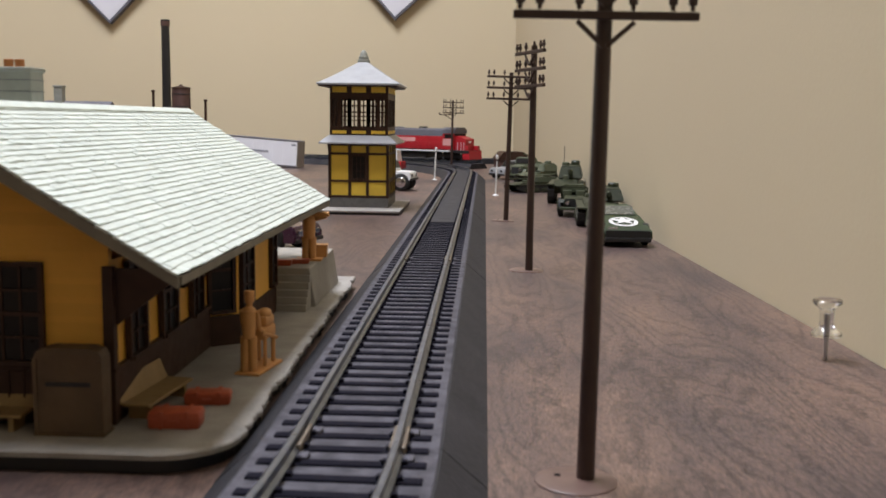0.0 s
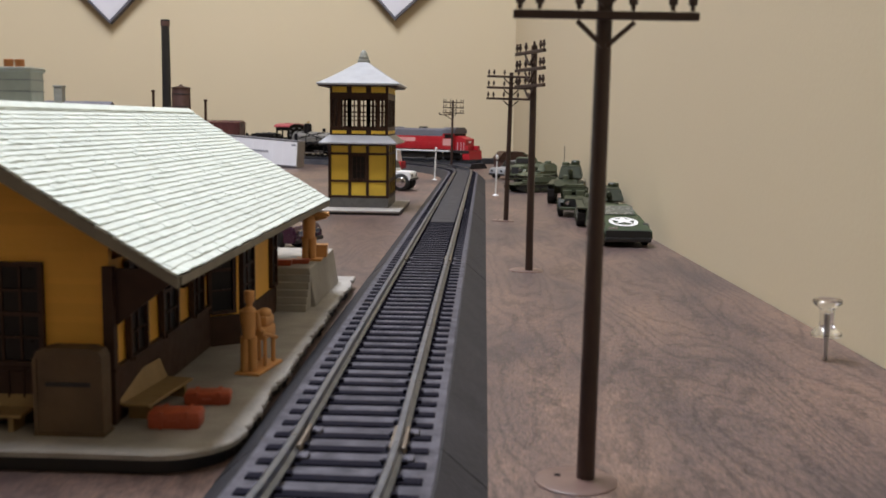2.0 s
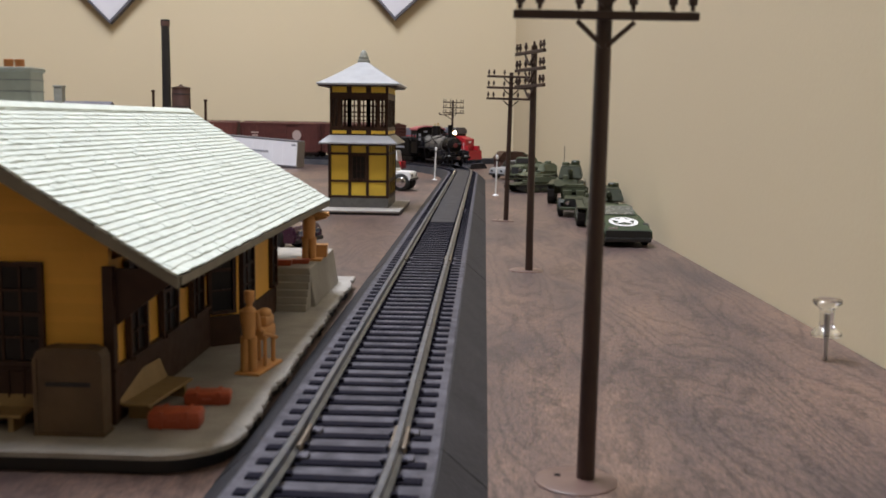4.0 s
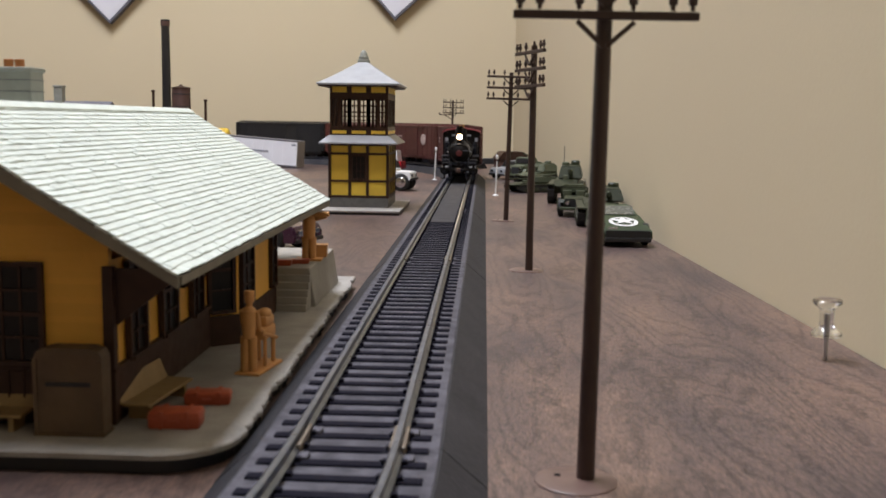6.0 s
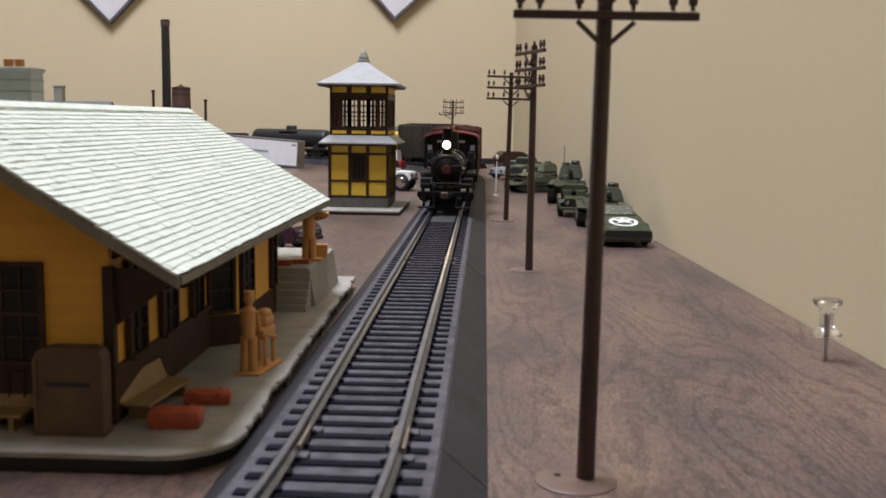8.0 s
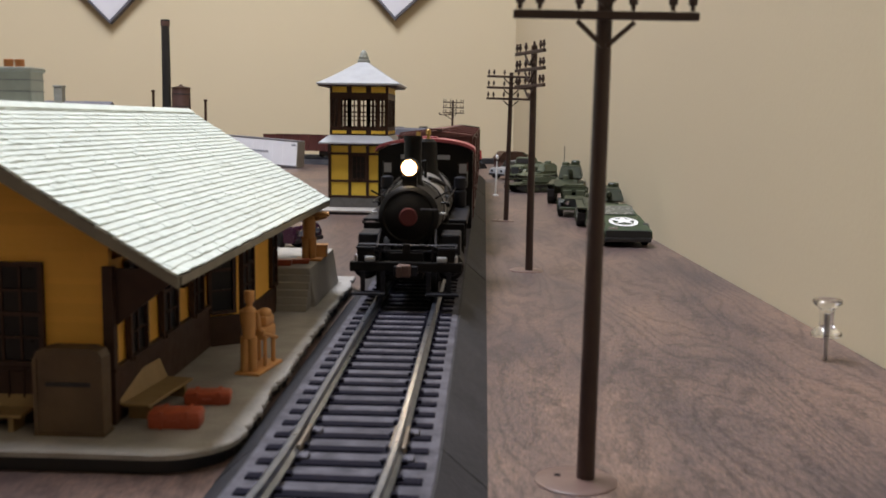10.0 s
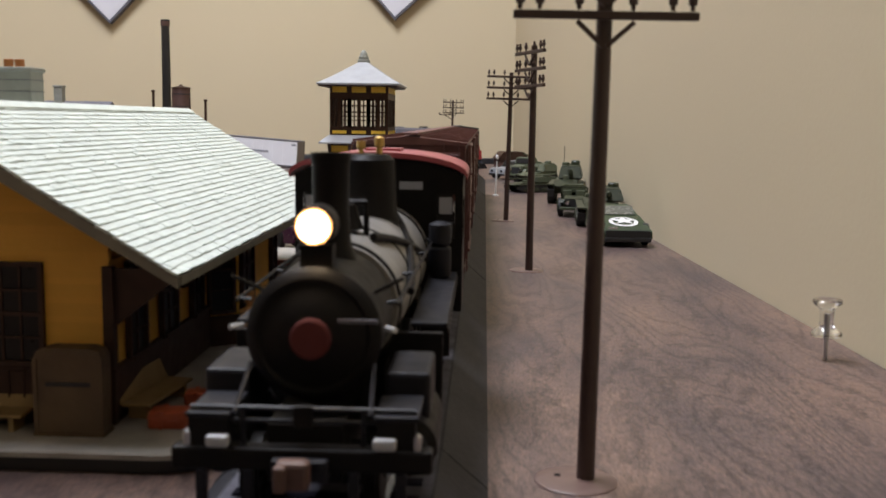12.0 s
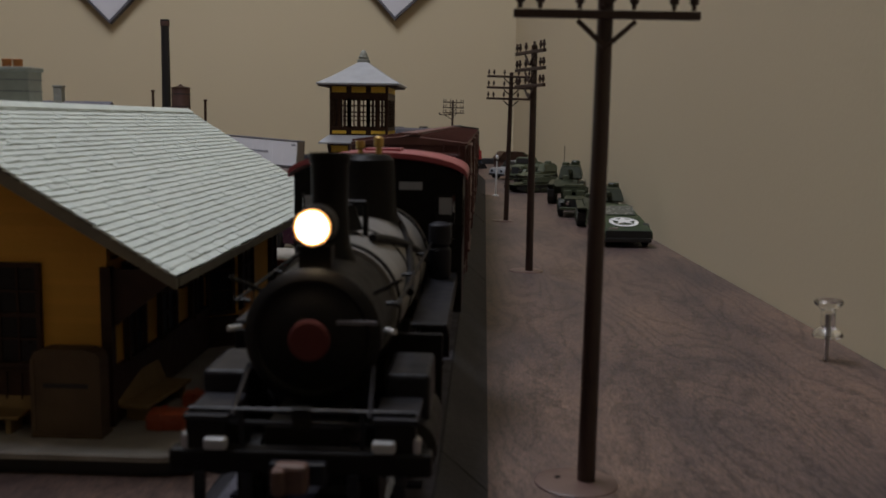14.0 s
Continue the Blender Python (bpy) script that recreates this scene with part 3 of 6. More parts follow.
def bench(x, y, turn, length, label):
    e = thing("bench", pose(x, y, PZ, 0, 0, turn), label, "bench", "benches by the station")
    part("seat", box(B(), -length / 2, length / 2, -0.0058, 0.0, 0.0028, 0.0035, 0.0002), BENCH, e)
    bm = box(B(), -length / 2, length / 2, -0.0004, 0.0004, 0, 0.0045, 0.0002, Matrix.Translation((0, 0.0002, 0.0032)) @ Matrix.Rotation(radians(-24), 4, "X"))
    part("backrest", bm, BENCH, e)
    for k in (-0.38, 0.38):
        part("leg", box(B(), length * k - 0.0005, length * k + 0.0005, -0.0052, -0.0004, 0, 0.0029), BENCH, e)
    return e


bench(-0.0695, 0.1990, 84, 0.0220, "olive brown plastic bench under the trackside windows")
bench(-0.0960, 0.1845, 0, 0.0190, "olive brown plastic bench against the gable wall")


def baggage_crate():
    e = thing("baggage_crate", pose(-0.0768, 0.1800, PZ), "tall dark brown crate with rounded shoulders standing on the platform", "crate")
    shape = [(-0.0065, 0), (0.0065, 0), (0.0065, 0.0150), (0.0058, 0.0163), (0.0040, 0.0168), (-0.0040, 0.0168), (-0.0058, 0.0163), (-0.0065, 0.0150)]
    part("body", prism(B(), shape, -0.0022, 0.0022, "y"), CRATE, e)
    part("slot", box(B(), -0.0042, 0.0042, -0.0024, -0.0020, 0.0096, 0.0104), BLACK, e, "dark slot")
    part("plinth", box(B(), -0.0068, 0.0068, -0.0026, 0.0026, 0, 0.0008, 0.0002), CRATE, e)
    for k in (-1, 1):
        part("edge_strip", box(B(), k * 0.0062 - 0.0004, k * 0.0062 + 0.0004, -0.0025, -0.0021, 0.0008, 0.0148), CRATE, e)
    return e


baggage_crate()


def loading_dock():
    e = thing("loading_dock", pose(0, 0, 0), "grey moulded loading dock with steps beside the station", "loading dock")
    x0, x1, y0, y1, z1 = -0.078, -0.0540, 0.3120, 0.3620, 0.0165
    bm = prism(B(), [(x0, PZ), (x1 + 0.0010, PZ), (x1 - 0.0010, z1), (x0, z1)], y0, y1, "y")
    bmesh.ops.bevel(bm, geom=list(bm.edges), offset=0.0003, segments=1, affect="EDGES")
    part("deck", bm, DOCK, e)
    part("ramp", prism(B(), [(y1, PZ), (y1 + 0.0110, PZ), (y1, z1)], x0, x1 - 0.002, "x"), DOCK, e)
    n = 5
    for i in range(n):
        h = PZ + (z1 - PZ) * (n - i) / (n + 1)
        part("step", box(B(), -0.0720, -0.0546, y0 - 0.0018 * (i + 1), y0 - 0.0018 * i - 0.0001, PZ, h, 0.0002), DOCK, e)
    return e


loading_dock()


def figurine(name, m, label, shape):
    bm = B()
    shape(bm)
    ob = new(name, mesh_of(name, bm, FIGURE, True))
    ob.matrix_world = m
    return tagged(ob, label, "figurine", "plastic figurines")


def blob(bm, c, r, squash=(1, 1, 1)):
    bmesh.ops.create_icosphere(bm, subdivisions=2, radius=1, matrix=Matrix.LocRotScale(c, None, [r * k for k in squash]))


def porter_shape(bm):
    box(bm, -0.0032, 0.0036, -0.0022, 0.0150, 0, 0.0007, 0.0003)
    for k in (-0.0010, 0.0010):
        rod(bm, (k, 0.0003 * k * 1000, 0.0006), (k * 0.9, 0, 0.0090), 0.0012, 0.0013, 10)
    rod(bm, (0, 0, 0.0085), (0, 0.0004, 0.0150), 0.0016, 0.0020, 12)
    blob(bm, (0, 0.0004, 0.0145), 0.0021, (1, 0.8, 0.9))
    rod(bm, (0, 0.0005, 0.0155), (0, 0.0006, 0.0168), 0.0008, sides=8)
    blob(bm, (0, 0.0007, 0.0180), 0.0014, (1, 1, 1.15))
    rod(bm, (0, 0.0006, 0.0188), (0, 0.0006, 0.0198), 0.0014, 0.0013, 10)
    for k in (-1, 1):
        rod(bm, (k * 0.0019, 0.0006, 0.0150), (k * 0.0021, 0.0020, 0.0105), 0.0008, 0.0006, 8)
        rod(bm, (k * 0.0021, 0.0020, 0.0105), (k * 0.0020, 0.0050, 0.0095), 0.0006, 0.0005, 8)
        rod(bm, (k * 0.0020, 0.0040, 0.0092), (k * 0.0020, 0.0145, 0.0062), 0.0005, sides=6)
        rod(bm, (k * 0.0020, 0.0120, 0.0006), (k * 0.0020, 0.0120, 0.0070), 0.0006, sides=6)
        rod(bm, (k * 0.0020, 0.0060, 0.0006), (k * 0.0020, 0.0060, 0.0080), 0.0005, sides=6)
    box(bm, -0.0022, 0.0022, 0.0055, 0.0140, 0.0070, 0.0100, 0.0006)
    box(bm, -0.0018, 0.0020, 0.0075, 0.0135, 0.0100, 0.0124, 0.0007)
    blob(bm, (0.0002, 0.0105, 0.0128), 0.0020, (1.0, 1.2, 0.7))


def worker_shape(bm):
    box(bm, -0.0045, 0.0045, -0.0022, 0.0026, 0, 0.0008, 0.0003)
    for k in (-0.0011, 0.0011):
        rod(bm, (k, 0, 0.0007), (k, 0, 0.0080), 0.0013, 0.0014, 10)
    rod(bm, (0, 0, 0.0075), (0, 0, 0.0140), 0.0020, 0.0023, 12)
    blob(bm, (0, 0, 0.0138), 0.0024, (1, 0.8, 0.8))
    blob(bm, (0.0004, 0, 0.0160), 0.0014, (1, 1, 1.1))
    rod(bm, (-0.0022, 0, 0.0140), (0.0006, -0.0010, 0.0168), 0.0008, 0.0007, 8)
    rod(bm, (0.0022, 0, 0.0140), (0.0060, -0.0004, 0.0150), 0.0008, 0.0006, 8)
    rod(bm, (-0.0040, 0, 0.0152), (0.0068, 0, 0.0158), 0.0009, sides=8)


figurine("porter_figurine", pose(-0.0543, 0.2265, PZ, 0, 0, -9) @ Matrix.Diagonal((0.92, 0.90, 1, 1)), "plain tan plastic figurine pushing a loaded barrow", porter_shape)
figurine("worker_figurine", pose(-0.0583, 0.3300, 0.0165, 0, 0, 0), "plain tan plastic figurine carrying a beam", worker_shape)


def dock_case(x, y, lx, ly, lz, mat, label):
    e = thing("packing_case", pose(x, y, 0.0165, 0, 0, 5), label, "packing case", "cases on the dock")
    part("body", box(B(), -lx / 2, lx / 2, -ly / 2, ly / 2, 0, lz, 0.0003), mat, e)
    part("lid", box(B(), -lx / 2 - 0.0002, lx / 2 + 0.0002, -ly / 2 - 0.0002, ly / 2 + 0.0002, lz - 0.0006, lz + 0.0001), mat, e)
    return e


dock_case(-0.0565, 0.3400, 0.0055, 0.005, 0.0042, FIGURE, "tan plastic packing case on the loading dock")
dock_case(-0.0655, 0.3180, 0.0070, 0.0040, 0.0018, TERRACOTTA, "flat orange-red case on the loading dock")
dock_case(-0.0600, 0.3225, 0.0060, 0.0035, 0.0014, TERRACOTTA, "flat orange-red case by the figurine")


# ---------------------------------------------------------------- signal tower
def signal_tower():
    e = thing("signal_tower", pose(0, 0, 0), "yellow and dark brown half-timbered model signal tower with grey roofs", "signal tower")
    x0, x1, y0, y1 = -0.1072, -0.0668, 0.6900, 0.7450
    part("base_slab", box(B(), -0.1125, -0.0560, 0.6640, 0.7600, 0.0016, 0.0030, 0.0003), PLATFORM, e, "pale grey base slab")
    # black block in place of the shadow beneath the slab
    part("base_shade", box(B(), -0.1118, -0.0567, 0.6650, 0.7590, 0.0, 0.0017), BLACK, e)
    part("plinth", box(B(), x0 - 0.0006, x1 + 0.0006, y0 - 0.0006, y1 + 0.0006, 0.0030, 0.0095), PLINTH, e, "dark grey stone plinth")
    lo, mid, hi = 0.0095, 0.0475, 0.0880
    part("lower_core", box(B(), x0 + 0.0008, x1 - 0.0008, y0 + 0.0008, y1 - 0.0008, lo, mid), BROWN, e)
    bars_x = [x0, x0 + 0.0140, x1 - 0.0140, x1]

    def bar(a, b, c, d, f, g):
        part("timber", box(B(), a, b, c, d, f, g, 0.0001), BROWN, e)
    for x in bars_x:
        bar(x - 0.0010, x + 0.0010, y0 - 0.0008, y0 + 0.0010, lo, mid)
    for y in (y0 + 0.0150, y0 + 0.0290, y0 + 0.0420, y1):
        bar(x1 - 0.0010, x1 + 0.0008, y - 0.0010, y + 0.0010, lo, mid)
    for z in (lo + 0.0010, 0.0213, 0.0402, mid - 0.0010):
        bar(x0, x1, y0 - 0.0006, y0 + 0.0010, z - 0.0008, z + 0.0008)
        bar(x1 - 0.0010, x1 + 0.0006, y0 + 0.001, y1, z - 0.0008, z + 0.0008)
    zs = [(lo + 0.0018, 0.0205), (0.0221, 0.0394), (0.0410, mid - 0.0018)]
    for i, (a, b) in enumerate(zip(bars_x, bars_x[1:])):
        for j, (f, g) in enumerate(zs):
            if i == 1 and j == 1:
                window_unit(e, b - a - 0.004, g - f - 0.002, Matrix.Translation(((a + b) / 2, y0 - 0.0002, f + 0.001)), 3, 3)
                continue
            part("panel", box(B(), a + 0.0010, b - 0.0010, y0, y0 + 0.0010, f, g), TOWER_YELLOW, e)
    ys = [y0 + 0.0010, y0 + 0.0150, y0 + 0.0290, y0 + 0.0420, y1]
    for a, b in zip(ys, ys[1:]):
        for f, g in zs:
            part("panel", box(B(), x1 - 0.0010, x1, a + 0.0010, b - 0.0010, f, g), TOWER_YELLOW, e)
    # skirt roof
    o = 0.0068

    def hipped(name, zc, ze, over, inner, mat, label):
        bm = B()
        top = [(x0 + inner, y0 + inner), (x1 - inner, y0 + inner), (x1 - inner, y1 - inner), (x0 + inner, y1 - inner)]
        out = [(x0 - over, y0 - over), (x1 + over, y0 - over), (x1 + over, y1 + over), (x0 - over, y1 + over)]
        rings = [[bm.verts.new((x, y, z)) for x, y in ring] for ring, z in ((out, ze - 0.0010), (out, ze), (top, zc), (top, zc - 0.0010))]
        rings.append(rings[0])
        for a, b in zip(rings, rings[1:]):
            for i in range(4):
                bm.faces.new((a[i], a[(i + 1) % 4], b[(i + 1) % 4], b[i]))
        part(name, bm, mat, e, label)
    hipped("skirt_roof", 0.0530, 0.0480, o, -0.0005, TOWER_ROOF, "light grey skirt roof")
    for x in bars_x:
        part("bracket", prism(B(), [(y0 - 0.0060, 0.0470), (y0 - 0.0008, 0.0470), (y0 - 0.0008, 0.0400)], x - 0.0008, x + 0.0008, "x"), BROWN, e)
    # upper storey: open glazed lantern
    ulo, uhi = 0.0530, 0.0885
    part("upper_floor", box(B(), x0, x1, y0, y1, 0.0520, 0.0534), BROWN, e)
    walls = ((x0, x1, y0, "x"), (x0, x1, y1 - 0.0012, "x"), (y0, y1, x0, "y"), (y0, y1, x1 - 0.0012, "y"))
    for a, b, c, axis in walls:
        def lay(nm, u0, u1, z0, z1, mat, d0=0.0, d1=0.0012, lab=""):
            if axis == "x":
                part(nm, box(B(), u0, u1, c + d0, c + d1, z0, z1), mat, e, lab)
            else:
                part(nm, box(B(), c + d0, c + d1, u0, u1, z0, z1), mat, e, lab)
        inset = 0.0 if axis == "x" else 0.0012
        lay("parapet", a + inset, b - inset, ulo, 0.0588, BROWN)
        lay("lintel", a + inset, b - inset, 0.0778, uhi, BROWN)
        n = 3
        w = (b - a) / n
        for i in range(n):
            u = a + w * i
            lay("panel", u + 0.0018, u + w - 0.0018, 0.0540, 0.0562, TOWER_YELLOW, -0.0002 if c in (y0, x0) else 0.0012, 0.0 if c in (y0, x0) else 0.0014)
            lay("panel", u + 0.0018, u + w - 0.0018, 0.0822, 0.0868, TOWER_YELLOW, -0.0002 if c in (y0, x0) else 0.0012, 0.0 if c in (y0, x0) else 0.0014)
            for k, half in ((0.0, 0.0013), (0.26, 0.00045), (0.50, 0.0012), (0.74, 0.00045), (1.0, 0.0013)):
                v = u + w * k
                lo_u, hi_u = max(a + inset, v - half), min(b - inset, v + half)
                lay("mullion", lo_u, hi_u, 0.0588, 0.0778, BROWN, 0.0002, 0.0010)
        for z in (0.0632, 0.0660, 0.0690, 0.0735):
            lay("glazing_bar", a + inset, b - inset, z - 0.0003, z + 0.0003, BROWN, 0.0004, 0.0008)
    # bell-cast roof
    bm = B()
    cx, cy = (x0 + x1) / 2, (y0 + y1) / 2
    hx, hy = (x1 - x0) / 2, (y1 - y0) / 2
    rings = []
    for f, z in ((1.0, 0.0872), (1.0, 0.0884), (0.86, 0.0905), (0.62, 0.0945), (0.36, 0.0995), (0.12, 0.1040)):
        sx, sy = (hx + 0.0080) * f, (hy + 0.0080) * f
        rings.append([bm.verts.new((cx + i * sx, cy + j * sy, z)) for i, j in ((-1, -1), (1, -1), (1, 1), (-1, 1))])
    for a, b in zip(rings, rings[1:]):
        for i in range(4):
            bm.faces.new((a[i], a[(i + 1) % 4], b[(i + 1) % 4], b[i]))
    bm.faces.new(list(reversed(rings[0])))
    bm.faces.new(rings[-1])
    part("roof", bm, TOWER_ROOF, e, "light grey bell-cast roof")
    part("soffit", box(B(), x0 - 0.0070, x1 + 0.0070, y0 - 0.0070, y1 + 0.0070, 0.0862, 0.0870), BROWN, e)
    fin = part("finial", box(B(), cx - 0.0040, cx + 0.0040, cy - 0.0040, cy + 0.0040, 0.1010, 0.1062, 0.0003), CHIMNEY, e, "grey stepped finial")
    part("finial_cap", turned(B(), [(0.0036, 0.1062), (0.0034, 0.1072), (0.0038, 0.1074), (0.0037, 0.1082), (0.0028, 0.1086), (0.0026, 0.1104), (0.0014, 0.1122), (0.0008, 0.1128)], 16, Matrix.Translation((cx, cy, 0))), CHIMNEY, fin, smooth=True)
    return e


signal_tower()
# ---------------------------------------------------------------- rolling stock
rolling = []     # wheel sets and their radii
AXLES = {}


def wheelset(parent, x, radius, width=0.0022, spokes=0, mat=None):
    key = (radius, spokes)
    if key not in AXLES:
        bm = B()
        rod(bm, (0, -0.0098, 0), (0, 0.0098, 0), 0.0010, sides=8)
        for k in (-1, 1):
            m = Matrix.Translation((0, k * 0.0083, 0)) @ Matrix.Rotation(radians(90 * k), 4, "X")
            if not spokes:
                turned(bm, [(radius * 1.10, -0.0012), (radius * 1.10, -0.0006), (radius, -0.0005), (radius * 0.98, 0.0012), (radius * 0.80, 0.0012), (radius * 0.70, 0.0004), (radius * 0.35, 0.0006), (radius * 0.25, 0.0014)], 22, m)
        AXLES[key] = mesh_of("wheelset", bm, STEEL if mat is None else mat, True)
    ob = new("wheelset", AXLES[key])
    ob.parent = parent
    ob.matrix_basis = Matrix.Translation((x, 0, radius))
    rolling.append((ob, radius))
    if spokes:
        if "spoke" not in AXLES:
            AXLES["spoke"] = mesh_of("spoke", rod(B(), (0.001, 0, 0), (radius * 0.82, 0, 0), 0.0005, sides=5), mat)
            rim = turned(B(), [(radius * 0.80, -0.0011), (radius * 1.06, -0.0011), (radius * 1.06, -0.0006), (radius, -0.0004), (radius, 0.0011), (radius * 0.80, 0.0011)], 28, Matrix.Rotation(radians(90), 4, "X"))
            bmesh.ops.delete(rim, geom=[f for f in rim.faces if len(f.verts) > 4], context="FACES_ONLY")
            AXLES["rim"] = mesh_of("wheel_rim", rim, mat, True)
        for k in (-1, 1):
            wheel_rim = new("wheel_rim", AXLES["rim"])
            wheel_rim.parent = ob
            wheel_rim.matrix_basis = Matrix.Translation((0, k * 0.0086, 0)) @ Matrix.Rotation(radians(0 if k < 0 else 180), 4, "Z")
            for i in range(spokes):
                spoke = new("spoke", AXLES["spoke"])
                spoke.parent = ob
                spoke.matrix_basis = Matrix.Translation((0, k * 0.0086, 0)) @ Matrix.Rotation(2 * math.pi * i / spokes, 4, "Y")
    return ob


def coupler(parent, x, way):
    bm = B()
    box(bm, x, x + way * 0.0040, -0.0011, 0.0011, 0.0085, 0.0103, 0.0002)
    part("drawbar", bm, RUST, parent)
    bm = B()
    box(bm, x + way * 0.0034, x + way * 0.0060, -0.0024, 0.0018, 0.0076, 0.0114, 0.0006)
    box(bm, x + way * 0.0056, x + way * 0.0072, -0.0024, -0.0008, 0.0078, 0.0112, 0.0004)
    part("knuckle_coupler", bm, RUST, parent, "rust-brown knuckle coupler")


def truck(parent, x):
    bm = B()
    box(bm, x - 0.0020, x + 0.0020, -0.0110, 0.0110, 0.0048, 0.0068, 0.0003)
    bolster = part("truck", bm, BLACK, parent, "black cast bogie")
    for k in (-1, 1):
        bm = prism(B(), [(x - 0.0135, 0.0042), (x - 0.0100, 0.0030), (x - 0.0040, 0.0018), (x + 0.0040, 0.0018), (x + 0.0100, 0.0030), (x + 0.0135, 0.0042), (x + 0.0135, 0.0064), (x + 0.0090, 0.0068),
                         (x + 0.0040, 0.0082), (x - 0.0040, 0.0082), (x - 0.0090, 0.0068), (x - 0.0135, 0.0064)], k * 0.0108, k * 0.0124, "y")
        part("side_frame", bm, BLACK, bolster)
        bm = B()
        for off in (-0.0016, 0.0016):
            rod(bm, (x + off, k * 0.0116, 0.0026), (x + off, k * 0.0116, 0.0074), 0.0012, sides=8)
        part("spring", bm, BLACK, bolster)
    for off in (-0.0100, 0.0100):
        wheelset(parent, x + off, 0.0050, mat=RUST)


def boxcar(body_mat, roof_mat, label, emblem=None, L=0.1310):
    e = thing("boxcar", pose(0, 0, RAIL_Z), label, "freight car", "cars of the freight train")
    Wd, z0, z1 = 0.0170, 0.0085, 0.0460
    part("body", box(B(), -L / 2, L / 2, -Wd, Wd, z0, z1, 0.0003), body_mat, e)
    roof = [(-Wd - 0.0005, z1), (Wd + 0.0005, z1), (Wd + 0.0005, z1 + 0.0007), (0, z1 + 0.0026), (-Wd - 0.0005, z1 + 0.0007)]
    rf = part("roof", prism(B(), roof, -L / 2 - 0.0004, L / 2 + 0.0004, "x"), roof_mat, e)
    part("roof_walk", box(B(), -L / 2 - 0.002, L / 2 + 0.002, -0.0026, 0.0026, z1 + 0.0029, z1 + 0.0036), roof_mat, rf, "boarded roof walk")
    for i in range(11):
        x = -L / 2 + 0.004 + (L - 0.008) * i / 10
        for k in (-1, 1):
            bm = prism(B(), [(k * 0.0030, z1 + 0.0024), (k * (Wd + 0.0006), z1 + 0.0008), (k * (Wd + 0.0006), z1 + 0.0014), (k * 0.0030, z1 + 0.0031)], x - 0.0005, x + 0.0005, "x")
            part("roof_seam", bm, roof_mat, rf)
    for k in (-1, 1):
        door = part("door", box(B(), -0.0110, 0.0110, k * Wd, k * (Wd + 0.0009), z0 + 0.002, z1 - 0.0015, 0.0002), body_mat, e, "sliding side door")
        for z in (z0 + 0.010, z0 + 0.018, z0 + 0.026):
            part("door_rib", box(B(), -0.0105, 0.0105, k * (Wd + 0.0009), k * (Wd + 0.0013), z - 0.0004, z + 0.0004), body_mat, door)
        for z in (z1 - 0.0012, z0 + 0.0012):
            part("door_track", box(B(), -0.0130, 0.0300, k * Wd, k * (Wd + 0.0013), z - 0.0005, z + 0.0005), body_mat, e)
        for i in range(8):
            x = (-0.94, -0.76, -0.58, -0.39, 0.39, 0.58, 0.76, 0.94)[i] * L / 2
            part("side_rib", box(B(), x - 0.0004, x + 0.0004, k * Wd, k * (Wd + 0.0004), z0 + 0.001, z1 - 0.001), body_mat, e)
        part("side_sill", box(B(), -L / 2 + 0.004, L / 2 - 0.004, k * (Wd - 0.0008), k * (Wd + 0.0003), z0 - 0.0020, z0, 0.0001), body_mat, e)
        for end in (-1, 1):
            bm = B()
            x = end * (L / 2 - 0.0035)
            for off in (-0.0022, 0.0022):
                rod(bm, (x + off, k * (Wd + 0.0009), z0 - 0.001), (x + off, k * (Wd + 0.0009), z1), 0.00025, sides=5)
            for i in range(7):
                z = z0 + 0.002 + 0.0054 * i
                rod(bm, (x - 0.0022, k * (Wd + 0.0009), z), (x + 0.0022, k * (Wd + 0.0009), z), 0.00025, sides=5)
            part("ladder", bm, body_mat, e, smooth=True)
    for end in (-1, 1):
        for i in range(9):
            z = z0 + 0.0040 + 0.0038 * i
            bm = B()
            rod(bm, (end * L / 2, -Wd + 0.0015, z), (end * L / 2, Wd - 0.0015, z), 0.0009, sides=8)
            part("end_rib", bm, body_mat, e, smooth=True)
        bm = B()
        for off in (0.0105, 0.0150):
            rod(bm, (end * (L / 2 + 0.0014), off, z0), (end * (L / 2 + 0.0014), off, z1 + 0.001), 0.00025, sides=5)
        for i in range(7):
            z = z0 + 0.002 + 0.0054 * i
            rod(bm, (end * (L / 2 + 0.0014), 0.0105, z), (end * (L / 2 + 0.0014), 0.0150, z), 0.00025, sides=5)
        part("end_ladder", bm, body_mat, e)
        coupler(e, end * L / 2, end)
        truck(e, end * (L / 2 - 0.0195))
    part("underframe", box(B(), -L / 2 + 0.002, L / 2 - 0.002, -0.0035, 0.0035, 0.0062, z0), BLACK, e)
    bm = B()
    turned(bm, [(0.0030, 0), (0.0030, 0.0004), (0.0012, 0.0006)], 16, Matrix.Translation((L / 2 + 0.0016, -0.0080, z1 - 0.004)) @ Matrix.Rotation(radians(90), 4, "Y"))
    part("brake_wheel", bm, BLACK, e)
    for k in (-1, 1):
        way = Matrix.Translation((0, k * (Wd + 0.0005), 0)) @ Matrix.Rotation(radians(90 if k < 0 else -90), 4, "X")
        if emblem == "round":
            part("round_emblem", turned(B(), [(0.0070, 0), (0.0070, 0.0003)], 26, Matrix.Translation((0.0280 * -k, 0, 0)) @ way @ Matrix.Translation((0, (0.0300) * (1 if k < 0 else -1), 0))), LETTER, e, "round white emblem")
